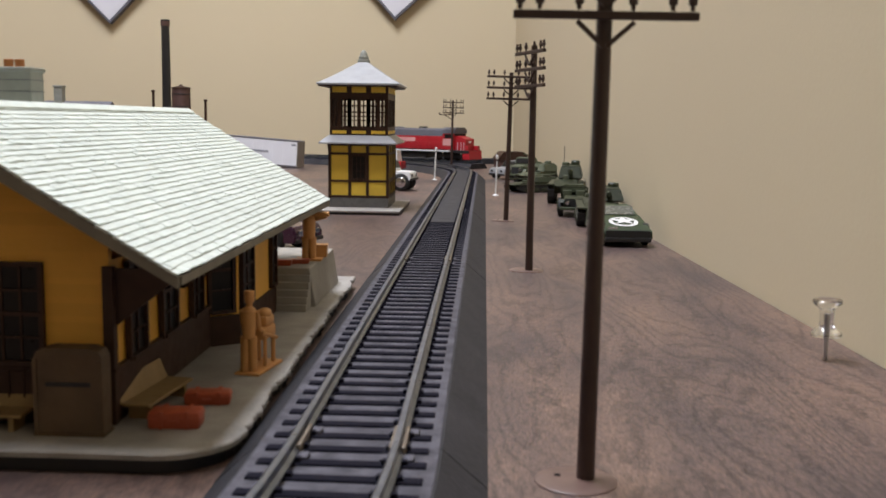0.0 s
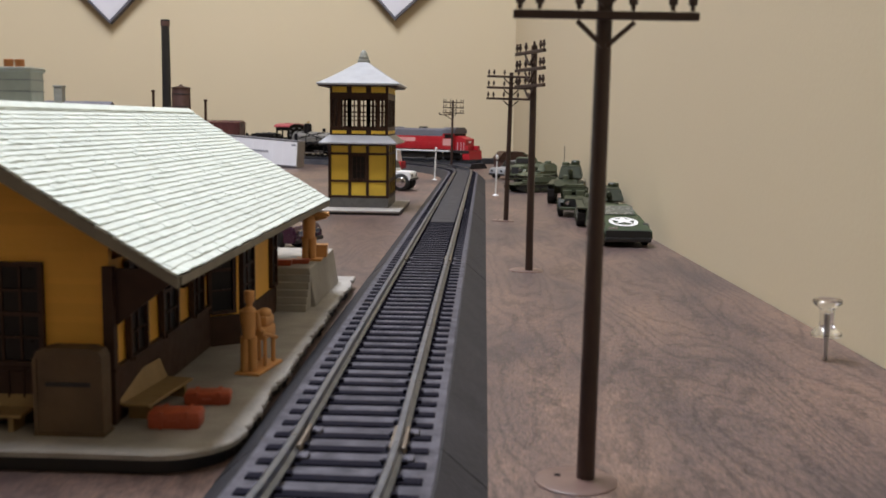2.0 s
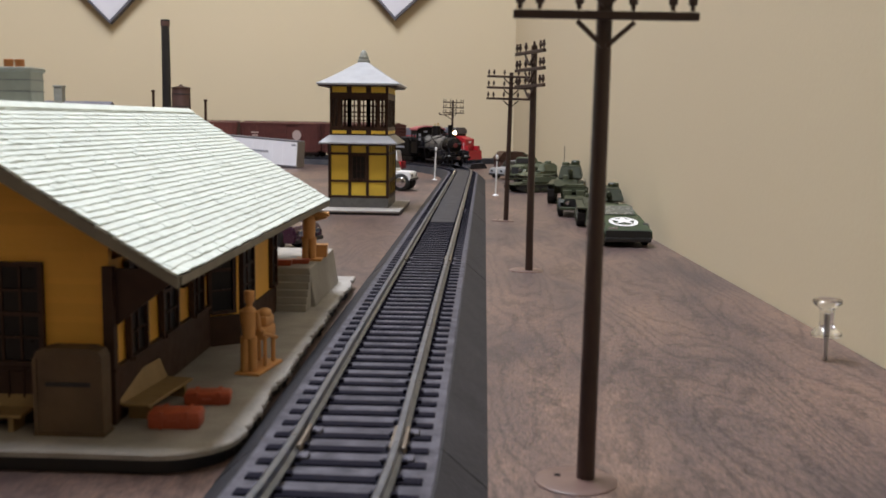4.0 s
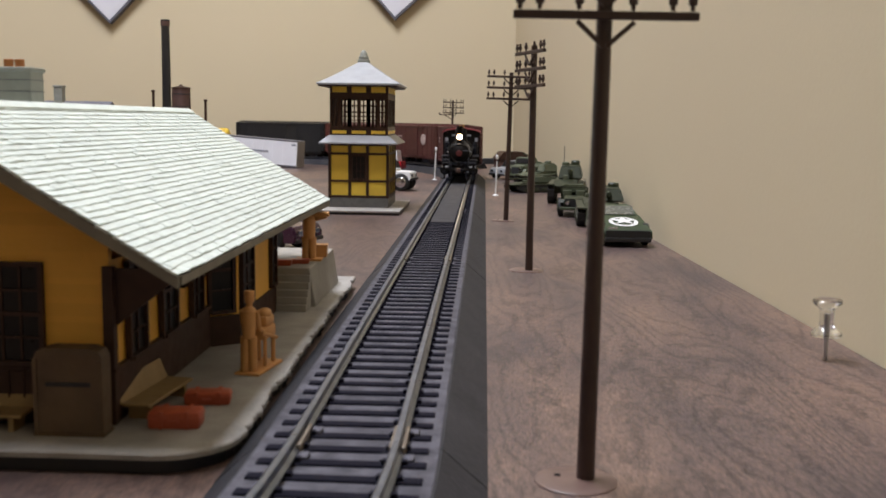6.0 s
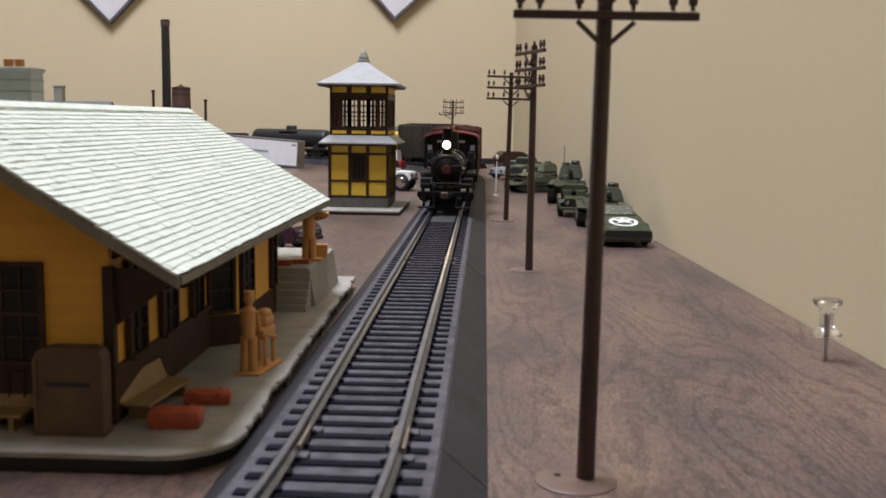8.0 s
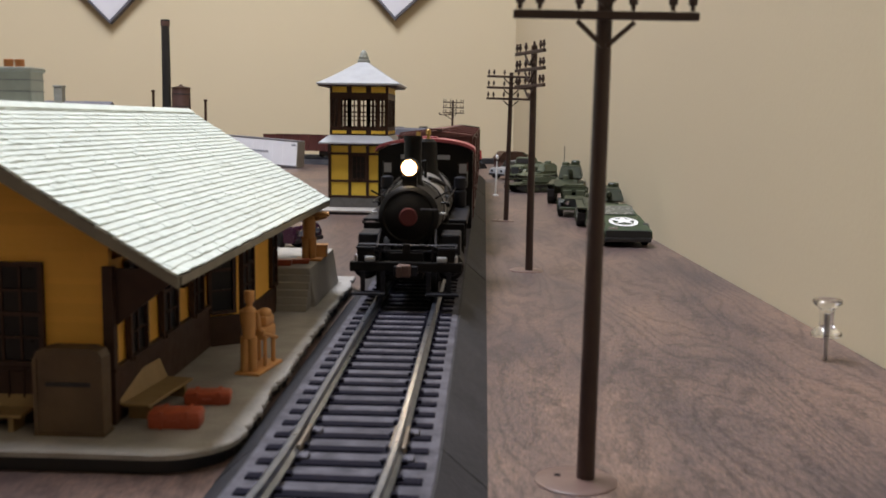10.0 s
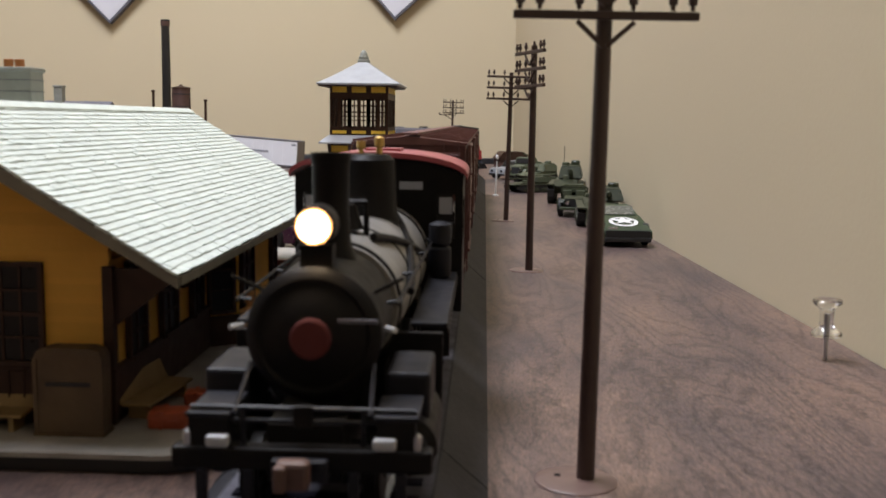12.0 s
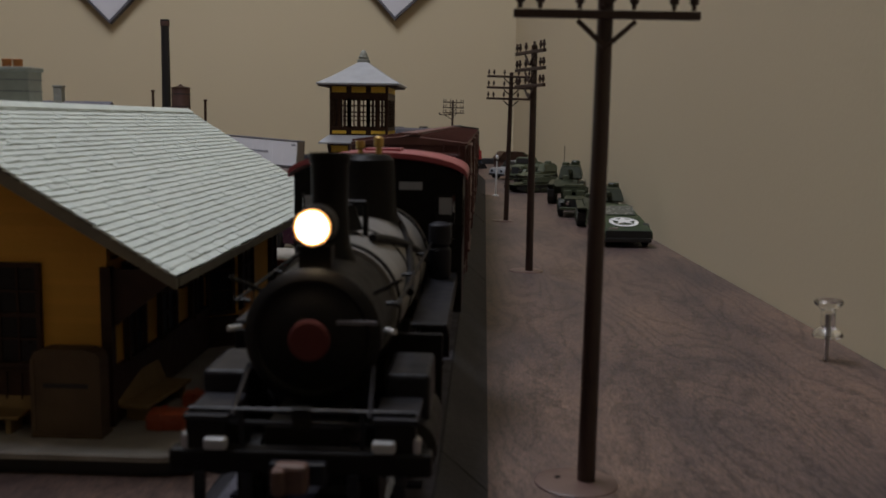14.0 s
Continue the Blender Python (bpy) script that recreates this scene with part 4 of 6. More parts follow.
            for z, w in ((0.0330, 0.0120), (0.0290, 0.0095)):
                part("lettering_bar", box(B(), -0.0400 - w / 2, -0.0400 + w / 2, k * (Wd + 0.0004), k * (Wd + 0.0008), z - 0.0010, z + 0.0010), LETTER, e, "faded white lettering bar")
        elif emblem == "bars":
            for x, z, w, h in ((0.0380, 0.0300, 0.0080, 0.0080), (-0.0380, 0.0330, 0.0140, 0.0025), (-0.0380, 0.0280, 0.0100, 0.0018), (0.0480, 0.0200, 0.0030, 0.0100)):
                part("lettering_bar", box(B(), x - w / 2, x + w / 2, k * (Wd + 0.0004), k * (Wd + 0.0008), z - h / 2, z + h / 2, 0.0001), LETTER, e, "faded white lettering bar")
    return e


def tank_car(mat, label):
    e = thing("tank_car", pose(0, 0, RAIL_Z), label, "freight car", "cars of the freight train")
    L, r, zc = 0.1240, 0.0128, 0.0255
    m = Matrix.Translation((-L / 2, 0, zc)) @ Matrix.Rotation(radians(90), 4, "Y")
    prof = [(0.001, 0), (r * 0.55, 0.0006), (r * 0.85, 0.0022), (r * 0.97, 0.0045), (r, 0.0070), (r, L - 0.0070), (r * 0.97, L - 0.0045), (r * 0.85, L - 0.0022), (r * 0.55, L - 0.0006), (0.001, L)]
    part("tank", turned(B(), prof, 30, m), mat, e, smooth=True)
    part("dome", turned(B(), [(0.0078, zc + r - 0.003), (0.0078, zc + r + 0.0036), (0.0070, zc + r + 0.0048), (0.0025, zc + r + 0.0054)], 22), mat, e, smooth=True)
    part("dome_walk", box(B(), -0.0150, 0.0150, -0.0125, -0.0090, zc + r - 0.0035, zc + r - 0.0027), BLACK, e)
    for x in (-0.0400, -0.0150, 0.0150, 0.0400):
        bm = B()
        turned(bm, [(r + 0.0003, -0.0008), (r + 0.0003, 0.0008)], 30, Matrix.Translation((x, 0, zc)) @ Matrix.Rotation(radians(90), 4, "Y"))
        part("tank_band", bm, BLACK, e, smooth=True)
    part("frame", box(B(), -0.0650, 0.0650, -0.0150, 0.0150, 0.0090, 0.0115, 0.0003), BLACK, e)
    part("centre_sill", box(B(), -0.0640, 0.0640, -0.0040, 0.0040, 0.0062, 0.0090), BLACK, e)
    for x in (-0.0450, 0.0450):
        part("saddle", box(B(), x - 0.0040, x + 0.0040, -0.0110, 0.0110, 0.0115, 0.0180), BLACK, e)
    for k in (-1, 1):
        bm = B()
        rod(bm, (-0.0630, k * 0.0148, 0.0245), (0.0630, k * 0.0148, 0.0245), 0.0003, sides=5)
        for x in (-0.0630, -0.0315, 0, 0.0315, 0.0630):
            rod(bm, (x, k * 0.0148, 0.0110), (x, k * 0.0148, 0.0245), 0.0003, sides=5)
        part("handrail", bm, BLACK, e)
        coupler(e, k * 0.0650, k)
        truck(e, k * 0.0450)
    return e


def gondola(mat, label, loaded):
    e = thing("gondola", pose(0, 0, RAIL_Z), label, "freight car", "cars of the freight train")
    L, Wd, z0, z1 = 0.1250, 0.0165, 0.0085, 0.0300
    part("floor_plate", box(B(), -L / 2, L / 2, -Wd, Wd, z0, z0 + 0.0015), mat, e)
    for k in (-1, 1):
        part("side", box(B(), -L / 2, L / 2, k * (Wd - 0.0010), k * Wd, z0 + 0.0015, z1), mat, e)
        part("end", box(B(), k * (L / 2 - 0.0010), k * L / 2, -Wd + 0.001, Wd - 0.001, z0 + 0.0015, z1), mat, e)
        part("top_rail", box(B(), -L / 2, L / 2, k * (Wd - 0.0013), k * (Wd + 0.0006), z1, z1 + 0.0010), mat, e)
        for i in range(9):
            x = -L / 2 + 0.006 + (L - 0.012) * i / 8
            part("side_post", box(B(), x - 0.0008, x + 0.0008, k * Wd, k * (Wd + 0.0010), z0, z1), mat, e)
        coupler(e, k * L / 2, k)
        truck(e, k * 0.0430)
    if not loaded:
        return e
    bm = B()
    rnd = random.Random(9)
    for i in range(60):
        blob(bm, (rnd.uniform(-0.052, 0.052), rnd.uniform(-0.012, 0.012), 0.0275 + rnd.uniform(-0.001, 0.002)), rnd.uniform(0.0022, 0.0040))
    box(bm, -0.0560, 0.0560, -0.0150, 0.0150, 0.0120, 0.0265)
    part("coal_load", bm, RUBBER, e, "black coal load")
    return e


def steam_locomotive():
    e = thing("steam_locomotive", pose(0, 0, RAIL_Z), "black toy steam locomotive with red cab roof and lit headlamp", "steam locomotive")
    F = 0.062
    zc, r = 0.0243, 0.0091
    ax = Matrix.Rotation(radians(90), 4, "Y")
    # smokebox, boiler
    part("smokebox", turned(B(), [(r - 0.0012, 0), (r, 0.0010), (r, 0.0200)], 36, Matrix.Translation((F - 0.0420, 0, zc)) @ ax), LOCO_BLACK, e, smooth=True)
    sb = part("smokebox_door", turned(B(), [(r, 0), (r + 0.0002, 0.0004), (r - 0.0004, 0.0012), (r * 0.86, 0.0016), (r * 0.80, 0.0013), (r * 0.55, 0.0022), (0.0030, 0.0030)], 36, Matrix.Translation((F - 0.0220, 0, zc)) @ ax), LOCO_BLACK, e, "flat black smokebox front", smooth=True)
    part("number_plate", turned(B(), [(0.0028, 0.0028), (0.0028, 0.0036), (0.0024, 0.0038)], 24, Matrix.Translation((F - 0.0220, 0, zc)) @ ax), PLATE_RED, sb, "round dark red number plate")
    part("lettering_bar", box(B(), F - 0.0192, F - 0.0188, 0.0036, 0.0090, zc + 0.0022, zc + 0.0027), SLATE, sb, "small pale lettering bar")
    part("boiler", turned(B(), [(r + 0.0020, 0), (r + 0.0016, 0.032), (r + 0.0006, 0.0620)], 40, Matrix.Translation((F - 0.1040, 0, zc)) @ ax), BOILER, e, "grey lagged boiler", smooth=True)
    for x in (-0.0440, -0.0620, -0.0800, -0.0980):
        rr = r + 0.0008 + 0.0014 * (-x - 0.042) / 0.062
        part("boiler_band", turned(B(), [(rr, -0.0007), (rr + 0.0002, -0.0005), (rr + 0.0002, 0.0005), (rr, 0.0007)], 36, Matrix.Translation((F + x, 0, zc)) @ ax), LOCO_BLACK, e, smooth=True)
    # pipes slanting over the lagging
    for k in (-1, 1):
        for x0, x1 in ((-0.052, -0.092), (-0.092, -0.052)):
            pts = []
            for i in range(9):
                a = radians(25 + 60 * i / 8)
                x = F + x0 + (x1 - x0) * i / 8
                pts.append((x, k * (r + 0.0018) * math.sin(a), zc + (r + 0.0018) * math.cos(a)))
            part("sand_pipe", tube(B(), pts, 0.0007), LOCO_BLACK, e, smooth=True)
        bm = B()
        rod(bm, (F - 0.0240, k * 0.0112, zc + 0.0040), (F - 0.1020, k * 0.0122, zc + 0.0040), 0.0003, sides=6)
        for x in (-0.026, -0.052, -0.077, -0.100):
            rod(bm, (F + x, k * 0.0095, zc + 0.0038), (F + x, k * 0.0116, zc + 0.0040), 0.0003, sides=5)
        part("handrail", bm, LOCO_BLACK, e)
    # fittings on top
    part("chimney", turned(B(), [(0.0044, zc + r - 0.0020), (0.0031, zc + r + 0.0014), (0.0027, 0.0400), (0.0028, 0.0468), (0.0030, 0.0471), (0.0030, 0.0484), (0.0026, 0.0484), (0.0022, 0.0470)], 24, Matrix.Translation((F - 0.0365, 0, 0))), LOCO_BLACK, e, "tall black smokestack", smooth=True)
    part("steam_dome", turned(B(), [(0.0072, zc + r - 0.0020), (0.0058, zc + r + 0.0018), (0.0054, 0.0438), (0.0052, 0.0456), (0.0042, 0.0466), (0.0008, 0.0468)], 24, Matrix.Translation((F - 0.0840, 0, 0))), LOCO_BLACK, e, "black steam dome", smooth=True)
    whistle = part("whistle", turned(B(), [(0.0006, 0.0455), (0.0006, 0.0480), (0.0010, 0.0482), (0.0010, 0.0498), (0.0004, 0.0502)], 12, Matrix.Translation((F - 0.0840, 0.0022, 0))), BRASS, e, "brass whistle", smooth=True)
    part("valve", turned(B(), [(0.0005, 0.0455), (0.0005, 0.0476), (0.0009, 0.0478), (0.0009, 0.0492)], 12, Matrix.Translation((F - 0.0840, -0.0014, 0))), BRASS, whistle, smooth=True)
    bell = part("bell", turned(B(), [(0.0026, 0.0350), (0.0022, 0.0362), (0.0015, 0.0382), (0.0013, 0.0392), (0.0004, 0.0396)], 18, Matrix.Translation((F - 0.0560, 0, 0))), LOCO_BLACK, e, "dark bell", smooth=True)
    bm = B()
    for k in (-1, 1):
        rod(bm, (F - 0.0560, k * 0.0030, zc + r - 0.001), (F - 0.0560, k * 0.0030, 0.0395), 0.0005, sides=6)
    rod(bm, (F - 0.0560, -0.0030, 0.0395), (F - 0.0560, 0.0030, 0.0395), 0.0005, sides=6)
    part("bell_yoke", bm, LOCO_BLACK, bell)
    # headlamp
    hz = 0.0390
    lamp = part("headlamp", turned(B(), [(0.0024, 0), (0.0028, 0.0010), (0.0028, 0.0055), (0.0025, 0.0058)], 26, Matrix.Translation((F - 0.0275, 0, hz)) @ ax), LOCO_BLACK, e, "round headlamp housing", smooth=True)
    # added glowing ring: the lamp's halo given as geometry
    part("halo_ring", turned(B(), [(0.0025, 0), (0.0025, 0.0005), (0.0021, 0.0007)], 28, Matrix.Translation((F - 0.0220, 0, hz)) @ ax), LAMP_HALO, lamp, "glowing amber ring standing in for the headlamp's halo", smooth=True)
    part("lens", turned(B(), [(0.0021, 0.0004), (0.0020, 0.0010), (0.0015, 0.0015), (0.0005, 0.0017)], 28, Matrix.Translation((F - 0.0220, 0, hz)) @ ax), LAMP_GLASS, lamp, "glowing warm white lens", smooth=True)
    part("lamp_bracket", box(B(), F - 0.0265, F - 0.0235, -0.0022, 0.0022, zc + r - 0.0012, hz - 0.0028), LOCO_BLACK, lamp)
    # front end, its beam's face at G
    G = F - 0.0115
    part("pilot_beam", box(B(), G - 0.0030, G, -0.0168, 0.0168, 0.0085, 0.0115, 0.0004), LOCO_BLACK, e, "black front beam")
    part("pilot_deck", box(B(), F - 0.0240, G - 0.0030, -0.0070, 0.0070, 0.0078, 0.0090, 0.0003), LOCO_BLACK, e)
    for k in (-1, 1):
        part("deck_plate", box(B(), G - 0.0110, G - 0.0005, k * 0.0092, k * 0.0150, 0.0152, 0.0159, 0.0002), LOCO_GREY, e, "worn grey tread plate")
        part("plate_hanger", box(B(), G - 0.0026, G - 0.0006, k * 0.0096, k * 0.0146, 0.0115, 0.0152), LOCO_BLACK, e)
        part("steam_chest", box(B(), F - 0.0380, F - 0.0240, k * 0.0095, k * 0.0158, 0.0120, 0.0186, 0.0006), LOCO_GREY, e, "worn grey steam chest")
        cyl = part("cylinder", turned(B(), [(0.0034, 0), (0.0042, 0.0005), (0.0042, 0.0185), (0.0034, 0.0190), (0.0010, 0.0205)], 22, Matrix.Translation((F - 0.0395, k * 0.0128, 0.0090)) @ ax), LOCO_BLACK, e, "black cylinder", smooth=True)
        part("cylinder_cover", turned(B(), [(0.0030, 0), (0.0026, 0.0008)], 20, Matrix.Translation((F - 0.0202, k * 0.0128, 0.0090)) @ ax), LOCO_GREY, cyl, smooth=True)
        part("running_board", box(B(), F - 0.1040, F - 0.0480, k * 0.0112, k * 0.0172, 0.0200, 0.0208, 0.0002), LOCO_GREY, e, "worn grey running board")
        part("guide_yoke", box(B(), F - 0.0465, F - 0.0450, k * 0.0060, k * 0.0166, 0.0050, 0.0198, 0.0002), LOCO_BLACK, e)
        part("valve_hanger", box(B(), F - 0.0800, F - 0.0785, k * 0.0118, k * 0.0166, 0.0080, 0.0198, 0.0002), LOCO_BLACK, e)
        part("board_edge", box(B(), F - 0.1040, F - 0.0480, k * 0.0170, k * 0.0174, 0.0190, 0.0200), LOCO_BLACK, e)
        part("marker_lamp", box(B(), G - 0.0010, G + 0.0006, k * 0.0092, k * 0.0122, 0.0116, 0.0132, 0.0004), SILVER, e, "bright metal marker lamp")
        part("flag_bracket", turned(B(), [(0.0006, 0), (0.0006, 0.0018), (0.0002, 0.0022)], 10, Matrix.Translation((G - 0.0010, k * 0.0148, 0.0115))), STEEL, e)
        part("rail_post", box(B(), G - 0.0022, G - 0.0016, k * 0.0078 - 0.0003, k * 0.0078 + 0.0003, 0.0115, 0.0162), LOCO_GREY, e)
        bm = B()
        rod(bm, (G - 0.0010, k * 0.0088, 0.0158), (F - 0.0205, k * 0.0084, 0.0205), 0.00035, sides=6)
        part("deck_brace", bm, LOCO_GREY, e, "slanting grey brace")
        part("footboard", box(B(), G - 0.0020, G + 0.0030, k * 0.0060, k * 0.0160, 0.0018, 0.0026, 0.0002), LOCO_GREY, e, "worn footboard")
        for y in (0.0068, 0.0128):
            part("footboard_hanger", box(B(), G - 0.0004, G + 0.0004, k * (y - 0.0007), k * (y + 0.0007), 0.0022, 0.0087), LOCO_GREY, e)
        bm = B()
        rod(bm, (F - 0.0220, k * 0.0098, zc + 0.0010), (F - 0.0205, k * 0.0112, zc + 0.0010), 0.0004, sides=8)
        part("grab_stud", bm, SILVER, e)
        bm = B()
        rod(bm, (F - 0.0260, k * 0.0078, zc + 0.0052), (F - 0.0240, k * 0.0118, zc + 0.0075), 0.0003, sides=6)
        part("lamp_iron", bm, LOCO_BLACK, e)
    for z, half in ((0.0163, 0.0146), (0.0146, 0.0100)):
        bm = B()
        rod(bm, (G - 0.0019, -half, z), (G - 0.0019, half, z), 0.00035, sides=6)
        part("front_rail", bm, LOCO_GREY, e, "worn grey front rail")
    part("rail_clamp", box(B(), G - 0.0026, G - 0.0012, -0.0012, 0.0012, 0.0138, 0.0168, 0.0002), LOCO_BLACK, e)
    coupler(e, G - 0.001, 1)
    part("coupler_pocket", box(B(), G - 0.002, G + 0.0016, -0.0036, 0.0036, 0.0076, 0.0105, 0.0003), LOCO_GREY, e)
    # cab with window openings
    c0, c1, cw, cz0, cz1 = F - 0.1270, F - 0.1040, 0.0182, 0.0120, 0.0416
    for k in (-1, 1):
        for z0, z1, x0, x1 in ((cz0, 0.0265, c0, c1), (0.0360, cz1, c0, c1), (0.0265, 0.0360, c0, c0 + 0.0030), (0.0265, 0.0360, c1 - 0.0030, c1), (0.0265, 0.0360, (c0 + c1) / 2 - 0.0010, (c0 + c1) / 2 + 0.0010)):
            part("cab_side", box(B(), x0, x1, k * (cw - 0.0010), k * cw, z0, z1), LOCO_BLACK, e)
        for z0, z1, y0, y1 in ((cz0, 0.0280, 0.0, cw - 0.001), (0.0280, 0.0375, 0.0, 0.0125), (0.0280, 0.0375, 0.0165, cw - 0.001), (0.0375, cz1 - 0.0009, 0.0, cw - 0.001)):
            part("cab_front", box(B(), c1 - 0.0010, c1, k * y0, k * y1, z0, z1), LOCO_BLACK, e)
        part("window", box(B(), c1 - 0.0008, c1 - 0.0004, k * 0.0125, k * 0.0160, 0.0280, 0.0375), PANE, e)
        # pale plates over the panes paint the light seen in them
        for z0, z1 in ((0.0280, 0.0318), (0.0330, 0.0372)):
            part("pane_light", box(B(), c1 - 0.0003, c1 + 0.0001, k * 0.0131, k * 0.0159, z0 + 0.0003, z1 - 0.0003), LETTER_PANE_GREY, e, "pale grey plate standing for the light in a cab window")
        part("cab_number_bar", box(B(), c1, c1 + 0.0003, k * 0.0045, k * 0.0095, 0.0385, 0.0402), LETTER_PANE_GREY, e, "pale lettering bar")
    def bow(half, base, rise):
        return [(half * math.cos(radians(a)), base + rise * math.sin(radians(a))) for a in range(0, 181, 12)]
    outer, inner = bow(cw + 0.0010, cz1 + 0.0004, 0.0045), bow(cw + 0.0009, cz1 - 0.0007, 0.0045)
    part("cab_roof", prism(B(), outer + inner[::-1], c0 - 0.0030, c1 + 0.0022, "x"), CAB_RED, e, "pinkish red curved cab roof", smooth=True)
    for x in (c0, c1 - 0.0010):
        part("cab_gable", prism(B(), bow(cw - 0.0002, cz1 - 0.0009, 0.0044), x, x + 0.0010, "x"), LOCO_BLACK, e)
    part("roof_hatch", box(B(), c0 + 0.006, c0 + 0.014, -0.004, 0.004, cz1 + 0.0046, cz1 + 0.0054, 0.0002), CAB_RED, e)
    part("cab_floor", box(B(), c0, c1, -cw + 0.001, cw - 0.001, cz0, cz0 + 0.0012), LOCO_BLACK, e)
    part("firebox", box(B(), c1, c1 + 0.0150, -0.0095, 0.0095, 0.0105, 0.0220, 0.001), LOCO_BLACK, e)
    part("chassis", box(B(), c0, F - 0.0145, -0.0050, 0.0050, 0.0060, 0.0138), LOCO_BLACK, e)
    for k in (-1, 1):
        part("air_pump", turned(B(), [(0.0020, 0.0180), (0.0024, 0.0186), (0.0024, 0.0240), (0.0018, 0.0246), (0.0024, 0.0252), (0.0024, 0.0290), (0.0012, 0.0296)], 14, Matrix.Translation((F - 0.0950, k * 0.0138, 0.0030))), LOCO_GREY, e, smooth=True)
    # wheels and rods
    for x in (-0.0500, -0.0700, -0.0900):
        wheelset(e, F + x, 0.0085, spokes=12, mat=LOCO_BLACK)
    wheelset(e, F - 0.0230, 0.0050, mat=LOCO_BLACK)
    for k in (-1, 1):
        part("side_rod", box(B(), F - 0.0910, F - 0.0490, k * 0.0104, k * 0.0112, 0.0050, 0.0062, 0.0002), STEEL, e, "steel side rod")
        part("main_rod", box(B(), F - 0.0660, F - 0.0385, k * 0.0116, k * 0.0123, 0.0078, 0.0088, 0.0002), STEEL, e, "steel main rod")
    return e


def tender():
    e = thing("tender", pose(0, 0, RAIL_Z), "black toy locomotive tender loaded with coal", "tender")
    L = 0.049
    part("water_tank", box(B(), -L / 2, L / 2, -0.0158, 0.0158, 0.0095, 0.0285, 0.0006), LOCO_BLACK, e)
    for k in (-1, 1):
        part("coal_board", box(B(), -0.0100, L / 2 - 0.001, k * 0.0145, k * 0.0155, 0.0285, 0.0310), LOCO_BLACK, e)
        part("lettering_bar", box(B(), -0.0130, 0.0130, k * 0.0158, k * 0.0161, 0.0180, 0.0205), LETTER_PANE_GREY, e, "pale lettering bar")
        coupler(e, k * L / 2, k)
        truck(e, k * 0.0125)
    bm = B()
    rnd = random.Random(2)
    for i in range(50):
        blob(bm, (rnd.uniform(-0.008, 0.019), rnd.uniform(-0.0115, 0.0115), 0.0290 + rnd.uniform(-0.001, 0.0018)), rnd.uniform(0.0015, 0.003))
    part("coal", bm, RUBBER, e, "black coal heap")
    part("frame", box(B(), -L / 2 - 0.001, L / 2 + 0.001, -0.0150, 0.0150, 0.0075, 0.0095), LOCO_BLACK, e)
    part("rear_lamp", turned(B(), [(0.0018, 0), (0.0018, 0.003)], 14, Matrix.Translation((-L / 2 + 0.002, 0, 0.0300)) @ Matrix.Rotation(radians(-90), 4, "Y")), LOCO_BLACK, e)
    return e


# vehicle, its middle behind its own front, its pitch along the train, its guided points ahead of and behind the middle
train = [(steam_locomotive(), 0.062, 0.1310, 0.012, 0.028), (tender(), 0.0278, 0.0555, 0.0140, 0.0140)]
for make in (lambda: boxcar(MAROON, MAROON_ROOF, "maroon toy boxcar with a round white emblem", "round"),
             lambda: boxcar(MAROON, MAROON_ROOF, "maroon toy boxcar with a pale emblem and faded lettering", "round"),
             lambda: boxcar(OXIDE, MAROON_ROOF, "oxide red toy boxcar with faded white lettering bars", "bars"),
             lambda: boxcar(BLACK, BLACK, "black toy boxcar with ribbed sides", L=0.1420),
             lambda: tank_car(YELLOW, "bright yellow toy tank car on a black frame"),
             lambda: tank_car(BLACK, "glossy black toy tank car with central dome"),
             lambda: gondola(BLACK, "black toy gondola loaded with coal", True),
             lambda: gondola(MAROON, "empty maroon toy gondola at the end of the train", False)):
    train.append((make(), 0.0, 0.0, 0.042, 0.042))
for i, pitch in enumerate((0.139, 0.139, 0.140, 0.152, 0.147, 0.139, 0.136, 0.136)):
    train[i + 2] = (train[i + 2][0], pitch / 2, pitch, 0.042, 0.042)


